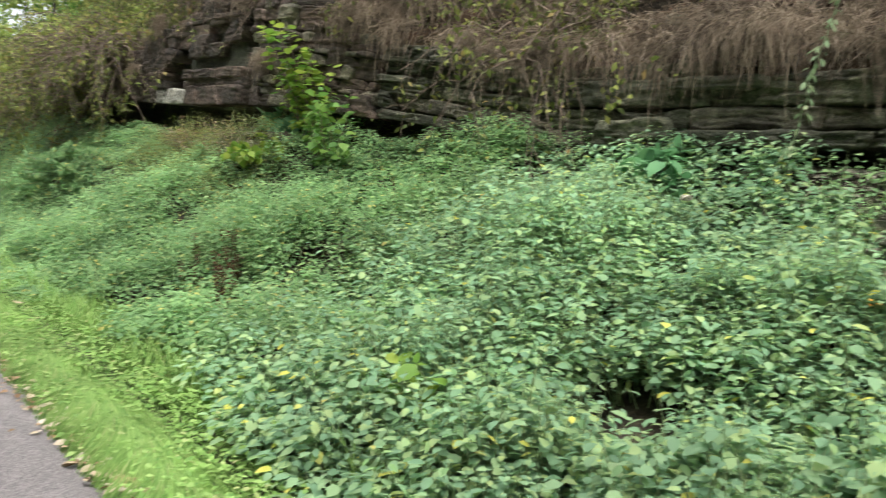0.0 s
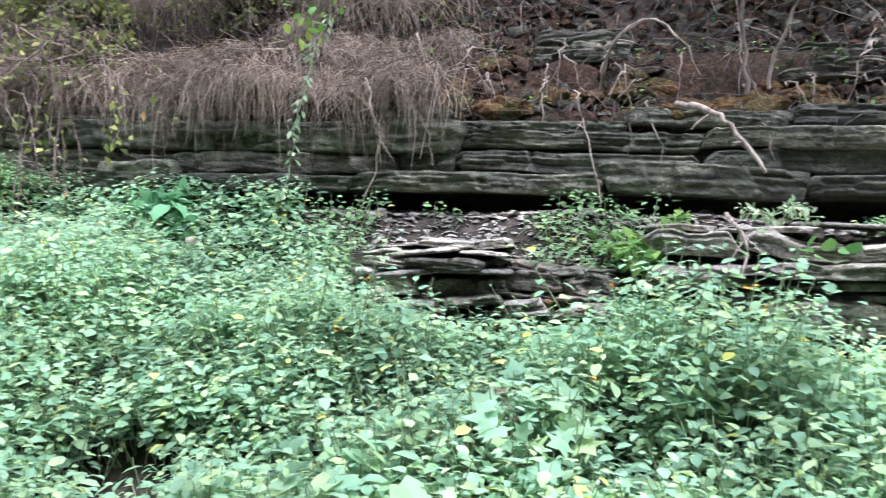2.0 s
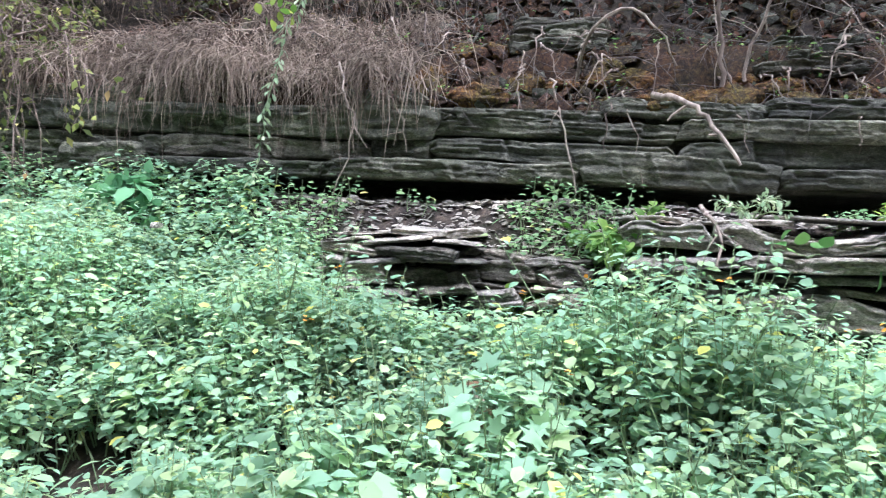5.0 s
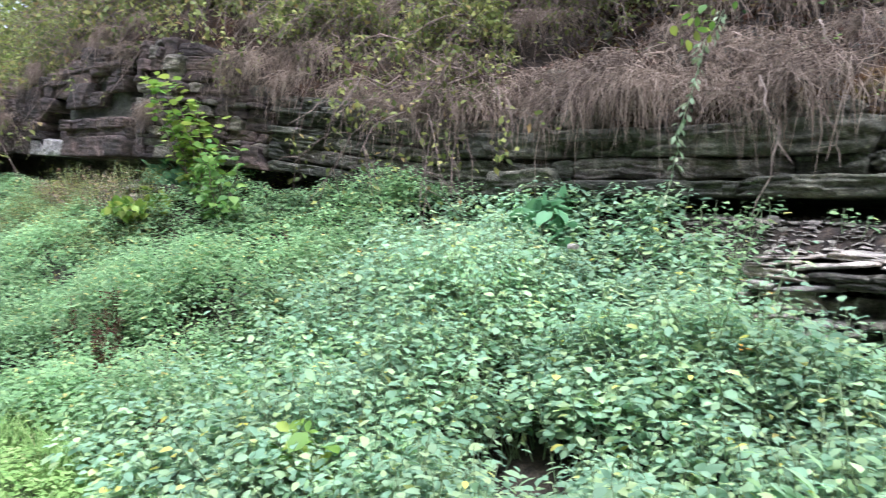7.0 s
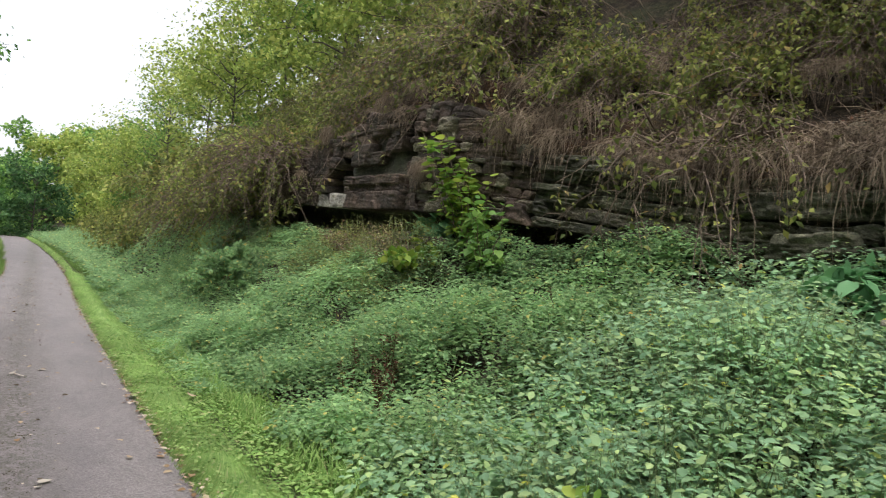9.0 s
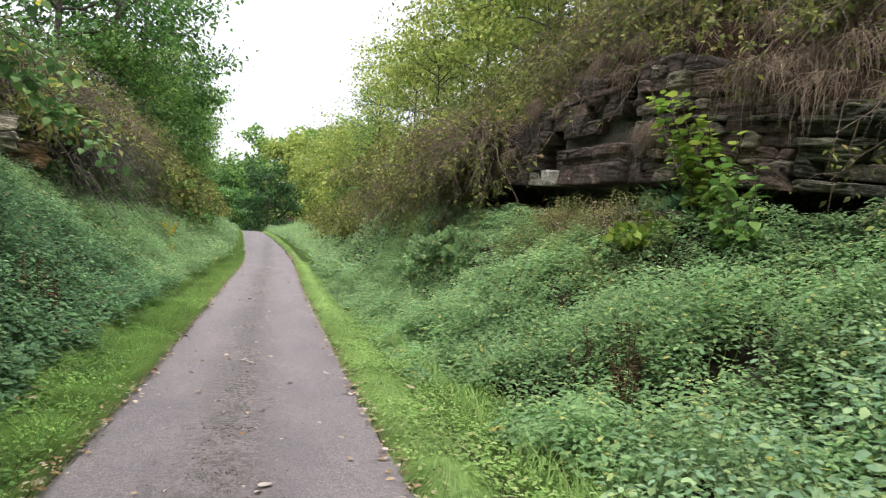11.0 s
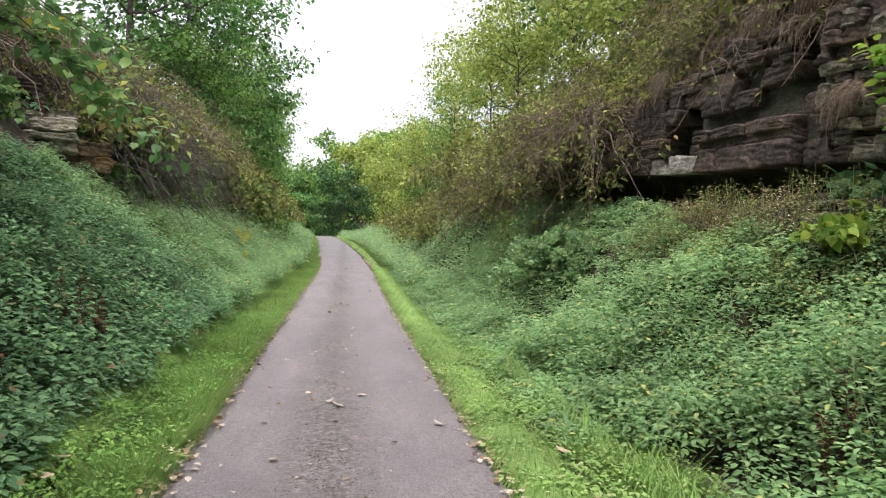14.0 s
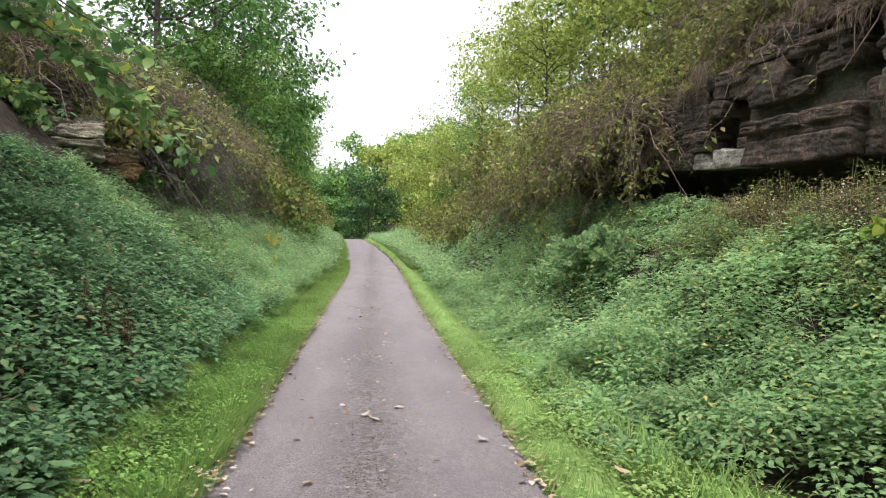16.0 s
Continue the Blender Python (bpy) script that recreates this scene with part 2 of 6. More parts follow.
DOCK = leaf_material("dock_seed", [(0.0, (0.07, 0.034, 0.022)), (1.0, (0.17, 0.085, 0.05))], 0.8, 0.15, 0.2)
LITTER = leaf_material("fallen_leaf", [(0.0, (0.13, 0.075, 0.04)), (0.3, (0.27, 0.17, 0.09)), (0.6, (0.4, 0.31, 0.21)), (1.0, (0.52, 0.45, 0.37))], 0.7, 0.1, 0.1)
PALE_LEAF = leaf_material("bleached_leaf", [(0.0, (0.34, 0.29, 0.24)), (1.0, (0.46, 0.42, 0.37))], 0.8, 0.1, 0.1)
GRIT = leaf_material("dark_grit", [(0.0, (0.03, 0.024, 0.016)), (0.7, (0.075, 0.06, 0.038)), (1.0, (0.1, 0.1, 0.045))], 0.9, 0.05, 0.3)
STEM = bark_material("green_stem", (0.14, 0.2, 0.09), (0.28, 0.34, 0.17))
TWIG = bark_material("brown_twig", (0.07, 0.05, 0.036), (0.22, 0.165, 0.122))
BARK = bark_material("grey_bark", (0.04, 0.033, 0.027), (0.13, 0.11, 0.09))
ROOT = bark_material("bleached_root", (0.12, 0.092, 0.068), (0.36, 0.29, 0.22))
METAL = bark_material("grey_rail_paint", (0.25, 0.26, 0.27), (0.4, 0.41, 0.42))


# ---- mesh helpers ----
def rng_of(seed):
    return np.random.default_rng(seed)


def tri_mesh(name, verts, tris, mat, smooth=False):
    verts = np.asarray(verts, dtype=np.float32).reshape(-1, 3)
    tris = np.asarray(tris, dtype=np.int32).reshape(-1, 3)
    me = bpy.data.meshes.new(name)
    me.vertices.add(len(verts))
    me.vertices.foreach_set("co", verts.ravel())
    me.loops.add(len(tris) * 3)
    me.loops.foreach_set("vertex_index", tris.ravel())
    me.polygons.add(len(tris))
    me.polygons.foreach_set("loop_start", np.arange(len(tris), dtype=np.int32) * 3)
    if smooth:
        me.polygons.foreach_set("use_smooth", np.ones(len(tris), dtype=bool))
    me.update(calc_edges=True)
    me.materials.append(mat)
    return me


def child(name, me, parent, label=""):
    ob = new(name, me)
    ob.parent = parent
    return tagged(ob, label)


def joined(*pieces):
    """Several (verts, tris) as one."""
    vs, ts, k = [], [], 0
    for v, t in pieces:
        v, t = np.asarray(v).reshape(-1, 3), np.asarray(t).reshape(-1, 3)
        vs.append(v)
        ts.append(t + k)
        k += len(v)
    return np.concatenate(vs), np.concatenate(ts)


def unit(a):
    return a / np.maximum(np.linalg.norm(a, axis=-1, keepdims=True), 1e-9)


def scatter(template, places, axes, ups, sizes):
    """Copies of a (verts, tris) template: its y along axes, its z near ups."""
    tv, tf = template
    y = unit(axes)
    x = unit(np.cross(y, ups))
    z = np.cross(x, y)
    s = np.asarray(sizes).reshape(len(places), -1) * np.ones((1, 3))
    v = (places[:, None, :] + (tv[None, :, 0:1] * s[:, None, 0:1]) * x[:, None, :] + (tv[None, :, 1:2] * s[:, None, 1:2]) * y[:, None, :]
         + (tv[None, :, 2:3] * s[:, None, 2:3]) * z[:, None, :])
    f = tf[None] + (np.arange(len(places)) * len(tv))[:, None, None]
    return v.reshape(-1, 3), f.reshape(-1, 3)


def tubes(lines, radii, sides=3):
    """Tapered tubes along lines of the same number of points: (n, k, 3) and (n, k)."""
    lines, radii = np.asarray(lines, float), np.asarray(radii, float)
    n, k, _ = lines.shape
    t = unit(np.gradient(lines, axis=1))
    ref = np.where(np.abs(t[..., 2:3]) > 0.9, np.array([1.0, 0, 0]), np.array([0, 0, 1.0]))
    a = unit(np.cross(t, ref))
    b = np.cross(t, a)
    ang = np.arange(sides) * 2 * np.pi / sides
    ring = lines[:, :, None, :] + radii[:, :, None, None] * (np.cos(ang)[:, None] * a[:, :, None, :] + np.sin(ang)[:, None] * b[:, :, None, :])
    i = np.arange(n)[:, None, None] * k * sides
    j = np.arange(k - 1)[None, :, None] * sides
    s = np.arange(sides)[None, None, :]
    s2 = (s + 1) % sides
    p, q, r, w = i + j + s, i + j + s2, i + j + sides + s2, i + j + sides + s
    f = np.stack([np.stack([p, q, r], -1), np.stack([p, r, w], -1)], -2)
    return ring.reshape(-1, 3), f.reshape(-1, 3)


def vnoise(x, y, seed=0):
    """Smooth value noise from 0 to 1."""
    x, y = np.broadcast_arrays(np.asarray(x, float), np.asarray(y, float))
    xi, yi = np.floor(x), np.floor(y)
    fx, fy = x - xi, y - yi
    fx, fy = fx * fx * (3 - 2 * fx), fy * fy * (3 - 2 * fy)

    def h(a, b):
        s = np.sin(a * 127.1 + b * 311.7 + seed * 74.7) * 43758.5453
        return s - np.floor(s)
    return (h(xi, yi) * (1 - fx) + h(xi + 1, yi) * fx) * (1 - fy) + (h(xi, yi + 1) * (1 - fx) + h(xi + 1, yi + 1) * fx) * fy


def leaf_template(width, fold=0.12, droop=0.18, shoulder=0.4):
    """A bowed, folded leaf one long: eight triangles."""
    w1, w2 = width * 0.5, width * 0.46
    v = [(0, 0, 0), (-w1, shoulder, fold * width), (0, shoulder, 0), (w1, shoulder, fold * width),
         (-w2, 0.72, fold * width - droop * 0.4), (0, 0.72, -droop * 0.4), (w2, 0.72, fold * width - droop * 0.4), (0, 1, -droop)]
    f = [(0, 2, 1), (0, 3, 2), (1, 2, 5), (1, 5, 4), (2, 3, 6), (2, 6, 5), (4, 5, 7), (5, 6, 7)]
    return np.array(v, float), np.array(f)


def lobed_template():
    """A five-lobed leaf, one across."""
    pts = []
    for k, (a, r) in enumerate(((-150, 0.28), (-118, 0.5), (-92, 0.3), (-60, 0.62), (-32, 0.34), (0, 0.75), (32, 0.34), (60, 0.62), (92, 0.3), (118, 0.5), (150, 0.28))):
        pts.append((math.sin(radians(a)) * r, 0.3 + math.cos(radians(a)) * r, -0.12 * r + (0.05 if k % 2 else 0)))
    v = [(0, 0.05, 0), (0, 0.3, 0.02)] + pts
    n = len(pts)
    f = [(1, 2 + (k + 1), 2 + k) for k in range(n - 1)] + [(1, 2, 0), (1, 0, 2 + n - 1)]
    return np.array(v, float), np.array(f)


def round_template(width, cup=0.06):
    """A rounded leaf with sixteen triangles, one long, its sides lifted from the midrib."""
    rows = ((0.1, 0.55), (0.34, 1.0), (0.6, 0.86), (0.84, 0.42))
    v = [(0, 0.06, 0)]
    for s, w in rows:
        z = -0.16 * s * s
        v += [(-w * width / 2, s - 0.05, z + cup), (0, s, z), (w * width / 2, s - 0.05, z + cup)]
    v.append((0, 1, -0.2))
    f = [(0, 2, 1), (0, 3, 2)]
    for k in range(3):
        a = 1 + 3 * k
        f += [(a, a + 1, a + 4), (a, a + 4, a + 3), (a + 1, a + 2, a + 5), (a + 1, a + 5, a + 4)]
    f += [(10, 11, 13), (11, 12, 13)]
    return np.array(v, float), np.array(f)


LEAF_OVAL = leaf_template(0.6, 0.1, 0.16, 0.34)
LEAF_LONG = leaf_template(0.36)
LEAF_BROAD = round_template(0.86)
LEAF_LOBED = lobed_template()
LEAF_MID = (np.array([(0, 0, 0), (-0.28, 0.34, 0.06), (0.28, 0.34, 0.06), (-0.24, 0.68, 0.0), (0.24, 0.68, 0.0), (0, 1, -0.14)], float), np.array([(0, 2, 1), (1, 2, 4), (1, 4, 3), (3, 4, 5)]))
LEAF_SMALL = (np.array([(0, 0, 0), (-0.28, 0.45, 0.07), (0.28, 0.45, 0.07), (0, 1, -0.1)], float), np.array([(0, 2, 1), (1, 2, 3)]))
BLADE = (np.array([(-0.5, 0, 0), (0.5, 0, 0), (-0.38, 0.5, 0.0), (0.38, 0.5, 0.0), (0, 1, -0.22)], float), np.array([(0, 1, 3), (0, 3, 2), (2, 3, 4)]))


# ---- lie of the land ----
def lane(y, ys, vs):
    return (np.interp(y - 1.5, ys, vs) + np.interp(y, ys, vs) * 2 + np.interp(y + 1.5, ys, vs)) / 4


def path_x(y):
    return lane(y, [-60, 22, 32, 45, 63, 85, 100, 120, 200], [0, 0, 0.1, -0.2, -1.0, -2.2, -4.5, -11, -40])


def path_z(y):
    return lane(y, [-60, 9, 20, 32, 45, 63, 85, 110, 300], [0, 0, 0.2, 0.6, 1.2, 2.0, 2.85, 3.2, 3.4])


def face_x(y):
    return np.interp(y, [-12, 5, 7, 9, 10, 17, 25, 40, 60, 120], [6.4, 6.4, 6.25, 5.75, 5.4, 5.35, 5.7, 6.6, 8, 10])


def roof_z(y):
    return np.interp(y, [-12, -1.3, 1.2, 3.3, 6.3, 9, 11, 14, 18, 25, 40, 120], [1.45, 1.74, 1.86, 1.91, 2.03, 2.42, 2.63, 2.82, 3.15, 3.4, 4.0, 6])


def floor_z(y):
    return np.interp(y, [-12, -1.3, 1.2, 3.3, 6.3, 9, 11, 14, 17, 25, 40, 120], [1.3, 1.55, 1.67, 1.72, 1.78, 1.95, 2.3, 2.2, 2.4, 2.7, 3.6, 5.5])


def top_z(y):
    return np.interp(y, [-12, -1.3, 1.2, 3.3, 6.3, 8, 10, 11, 13, 15, 18, 25, 40, 120], [2.3, 2.4, 2.52, 2.7, 2.85, 3.3, 4.15, 4.4, 4.45, 4.3, 4.0, 3.9, 4.8, 7])


def foot_z(y):
    return np.interp(y, [-12, -2.2, -1.3, -0.4, 0.7, 1.3, 2, 2.9, 4.4, 5.5, 8.2, 11.6, 14.3, 17.3, 25, 40, 120],
                     [0.75, 0.75, 0.45, 0.7, 0.7, 0.65, 0.9, 1.0, 1.1, 1.12, 1.12, 1.35, 1.6, 1.8, 2.4, 3.2, 5])


def land(x, y):
    """Height of the ground."""
    x, y = np.broadcast_arrays(np.asarray(x, float), np.asarray(y, float))
    u, base = x - path_x(y), path_z(y)
    fx, fz, tz, gz = face_x(y), floor_z(y), top_z(y), foot_z(y)
    rough = (vnoise(x * 1.7, y * 1.7, 3) - 0.5) * 0.16 + (vnoise(x * 5, y * 5, 4) - 0.5) * 0.05
    right = np.where(u < 2.2, base - 0.03 * np.clip((u - 1.25) / 0.3, 0, 1), 0)
    k = np.clip((u - 2.2) / 0.9, 0, 1)
    a = base - 0.03 - 0.03 * k
    m = np.clip((u - 3.1) / np.maximum(fx - 1.0 - 3.1, 0.5), 0, 1)
    b = a * (1 - m) + gz * m
    m2 = np.clip((u - (fx - 1.0)) / 0.9, 0, 1)
    c = b * (1 - m2) + fz * m2
    m3 = np.clip((u - (fx + 1.18)) / 0.12, 0, 1)
    fade = np.interp(y, [78, 104], [1, 0.12])
    hill = tz + 0.55 + fade * np.interp(u - fx - 1.2, [0, 1, 4, 8, 20, 80, 2000], [0, 1.1, 5.0, 8.0, 10, 11, 11])
    d = c * (1 - m3) + hill * m3
    right = np.where(u < 2.2, right, d + rough * np.clip((u - 2.2) / 0.8, 0, 1))
    v = -u
    left = base + fade * np.interp(v, [0, 1.0, 1.2, 1.8, 2.4, 4.5, 5.3, 6.2, 10, 20, 60, 2000], [0, 0, -0.03, 0.0, 0.15, 2.0, 3.0, 4.0, 6.6, 9, 10, 10])
    left = left + rough * np.clip((v - 1.8) / 0.8, 0, 1)
    return np.where(u >= 0, right, left)


def grid_mesh(name, xs, ys, z, mat, smooth=True):
    gx, gy = np.meshgrid(xs, ys)
    v = np.stack([gx, gy, z(gx, gy)], -1).reshape(-1, 3)
    i = np.arange(len(ys) - 1)[:, None] * len(xs) + np.arange(len(xs) - 1)[None]
    i = i.ravel()
    w = len(xs)
    f = np.concatenate([np.stack([i, i + 1, i + w + 1], 1), np.stack([i, i + w + 1, i + w], 1)])
    return tri_mesh(name, v, f, mat, smooth)


# ---- ground and path ----
xs = np.unique(np.round(np.concatenate([-np.geomspace(20, 1500, 14), np.arange(-20, -8, 1.0), np.arange(-8, 10, 0.16), np.arange(10, 22, 1.0), np.geomspace(22, 1500, 14)]), 3))
ys = np.unique(np.round(np.concatenate([-np.geomspace(12, 1500, 12), np.arange(-12, 30, 0.2), np.arange(30, 130, 1.0), np.geomspace(130, 2000, 14)]), 3))
tagged(new("ground", grid_mesh("ground", xs, ys, lambda x, y: land(x, y) - 0.012, SOIL)), "dark leafy soil of the railway cutting with moss", "ground", kind="structure")


def build_path():
    ys = np.concatenate([np.arange(-30, 30, 0.25), np.arange(30, 125, 1.5)])
    us = np.linspace(-1.3, 1.3, 15)
    rng = rng_of(5)
    y2 = np.repeat(ys[:, None], 15, 1)
    edge = (vnoise(y2 * 1.3, us[None] * 0 + np.sign(us)[None] * 9, 8) - 0.5) * 0.1 * (np.abs(us)[None] > 1.2)
    edge += (vnoise(y2 * 5, us[None] * 0 + np.sign(us)[None] * 5, 9) - 0.5) * 0.06 * (np.abs(us)[None] > 1.2)
    x2 = us[None] * 0.875 * (1 + 0.05 * np.clip((y2 - 10) / 12, 0, 1)) + 0.09 * np.clip(1.6 - y2 / 20, 0, 1) + path_x(y2) + edge
    z2 = path_z(y2) + 0.012 + 0.015 * (1 - (us[None] / 1.3) ** 2) - 0.035 * (np.abs(us)[None] > 1.25)
    v = np.stack([x2, y2, z2], -1).reshape(-1, 3)
    i = (np.arange(len(ys) - 1)[:, None] * 15 + np.arange(14)[None]).ravel()
    f = np.concatenate([np.stack([i, i + 1, i + 16], 1), np.stack([i, i + 16, i + 15], 1)])
    tagged(new("path", tri_mesh("path", v, f, ASPHALT, True)), "worn grey asphalt trail with gritty mossy middle strip", "path", kind="structure")


build_path()


# ---- cliff ----
def build_cliff():
    ys = np.arange(-11, 30, 0.14)
    fx, fz, rz, tz = face_x(ys), floor_z(ys), roof_z(ys), top_z(ys)
    rows = [(fx + 1.35, fz - 0.4), (fx + 1.2, fz), (fx + 1.1, rz - 0.03), (fx + 0.6, rz + 0.01), (fx + 0.2, rz + 0.015)]
    for k in range(1, 13):
        z = rz + (tz - rz) * k / 12
        hole = 0.5 * (((ys > 14.1) & (ys < 15.1) & (z > 3.2) & (z < 3.85)) | ((ys > 11.05) & (ys < 11.6) & (z > 3.3)))
        rows.append((fx + 0.2 + 0.05 * vnoise(ys * 1.5, k * 3.0, 12) + hole, z))
    v = np.stack([np.stack([x + path_x(ys) + 0.05 * (vnoise(ys * 3, k * 7.0, 2) - 0.5), ys, z + 0.02 * (vnoise(ys * 4, k * 5.0, 6) - 0.5)], -1) for k, (x, z) in enumerate(rows)], 0)
    n = len(ys)
    i = (np.arange(len(rows) - 1)[:, None] * n + np.arange(n - 1)[None]).ravel()
    f = np.concatenate([np.stack([i, i + n, i + n + 1], 1), np.stack([i, i + n + 1, i + 1], 1)])
    cliff = tagged(new("cliff", tri_mesh("cliff", v.reshape(-1, 3), f, ROCK_GREY)), "undercut cliff of dark thin-bedded rock", "cliff", kind="structure")
    # the mossy bank on top of the beds
    ys = np.arange(-11, 30, 0.08)
    fx, tz, n = face_x(ys), top_z(ys), len(ys)
    t = np.linspace(0, 1, 18)[:, None]
    px = np.interp(t, [0, 0.08, 0.3, 0.45, 0.62, 0.85, 1], [0.22, 0.2, 0.4, 0.6, 0.74, 1.2, 1.5]) + fx[None] + path_x(ys)[None]
    pz = np.interp(t, [0, 0.08, 0.3, 0.45, 0.62, 0.85, 1], [-0.16, -0.04, 0.1, 0.26, 0.55, 0.68, 0.78]) + tz[None]
    lump = (vnoise(ys[None] * 1.8, t * 6, 21) - 0.5) * 0.3 + (vnoise(ys[None] * 5, t * 14, 22) - 0.5) * 0.16 + (vnoise(ys[None] * 13, t * 30, 23) - 0.5) * 0.07
    lump = lump * np.clip(t * 4, 0.1, 1)
    v = np.stack([px - lump * 0.8, np.repeat(ys[None], 18, 0), pz + lump * 0.55], -1)
    i = (np.arange(17)[:, None] * n + np.arange(n - 1)[None]).ravel()
    f = np.concatenate([np.stack([i, i + n, i + n + 1], 1), np.stack([i, i + n + 1, i + 1], 1)])
    tagged(new("bank", tri_mesh("bank", v.reshape(-1, 3), f, MOSS, True)), "brown mossy soil bank above the rock beds", "bank", kind="structure")
    return cliff


cliff = build_cliff()


def slab_geometry(seed, length, height, depth=0.45, ragged=0.05, step=0.05, wave=0.24, erode=0.0, ridge=0.017, chip=0.045):
    """A broken slab at true size: x runs into the rock from a chipped front, y along the bed, z up."""
    rng = rng_of(seed)
    nu = max(6, int(length / step))
    nv = max(5, min(16, int(height / 0.011)))
    ys = np.linspace(-0.5, 0.5, nu) * length
    cuts = np.sort(rng.uniform(-0.5, 0.5, max(1, int(length / 0.42)))) * length
    t = np.linspace(0, 1, nv)[:, None]
    # breaks run aslant through the bed, so that no end is a clean upright cut
    lean = rng.uniform(-0.7, 0.7, len(cuts))
    off = rng.uniform(-ragged, ragged, len(cuts) + 1)
    x = np.full((nv, nu), off[0])
    for c, a, d in zip(cuts, lean, np.diff(off)):
        x = x + d * np.clip((ys[None] - c - a * (t - 0.5) * height) / 0.012 + 0.5, 0, 1)
    x = x * 0.7 + rng.normal(0, ridge, nv)[:, None] * (0.4 + 0.6 * vnoise(ys * 2.2, ys * 0 + 1, seed % 61))[None]
    x = x + (0.02 + chip) * (vnoise(ys * 1.7, ys * 0, seed % 97) - 0.5)[None]
    # thin leaves of rock broken off here and there
    leaf = np.floor((t * height + 0.012 * vnoise(ys * 2.5, ys * 0, seed % 53)[None]) / rng.uniform(0.022, 0.05))
    bit = np.floor((ys[None] + 0.3 * vnoise(leaf, leaf * 0, seed % 47)) / rng.uniform(0.12, 0.3))
    x = x + chip * rng.uniform(0.5, 1.3) * (vnoise(bit * 1.37, leaf * 1.61, seed % 43) - 0.5)
    x = x + 0.012 * np.abs(2 * t - 1) ** 9 + rng.normal(0, 0.004, (nv, nu))
    edge = np.clip(1 - (0.5 * length - np.abs(ys)) / 0.07, 0, 1)[None]
    x = x + 0.45 * chip * edge ** 3
    pinch = 1 - 0.3 * edge[0] * rng.uniform(0, 1)
    h1 = height * (1 - wave * vnoise(ys * 1.6, ys * 0 + 3, seed % 89) ** 2 - 0.3 * wave * np.floor(3 * vnoise(ys * 6, ys * 0, seed % 59)) / 2) * pinch
    h0 = height * (wave * 0.7 * vnoise(ys * 1.9, ys * 0 + 7, seed % 83) ** 2)
    z = h0[None] + (h1 - h0)[None] * t
    x = x + erode * (vnoise(ys[None] * 6 + seed % 31, z * 30, seed % 71) - 0.5) + 0.6 * erode * (vnoise(ys[None] * 17, z * 55, seed % 67) - 0.5)
    skew = np.where(ys < 0, rng.uniform(-0.5, 0.5), rng.uniform(-0.5, 0.5))
    y = ys[None] + (skew * (np.abs(ys) / (0.5 * length)) ** 6)[None] * (t - 0.5) * height
    back = np.full((1, nu), depth)
    x = np.concatenate([back, x, back])
    y = np.concatenate([y[:1], y, y[-1:]])
    z = np.concatenate([z[:1], z, z[-1:]])
    v = np.stack([x, y, z], -1).reshape(-1, 3)
    i = (np.arange(nv + 1)[:, None] * nu + np.arange(nu - 1)[None]).ravel()
    f = [np.stack([i, i + nu, i + nu + 1], 1), np.stack([i, i + nu + 1, i + 1], 1)]
    for e in (0, nu - 1):
        r = [e + nu * k for k in range(nv + 2)]
        f.append(np.array([(r[0], r[k + 1], r[k]) if e == 0 else (r[0], r[k], r[k + 1]) for k in range(1, nv + 1)]))
    return v, np.concatenate(f)


def slab_matrix(x, y, z, turn, dip):
    return Matrix.Translation((x, y, z)) @ Matrix.Rotation(turn, 4, "Z") @ Matrix.Rotation(dip, 4, "X")


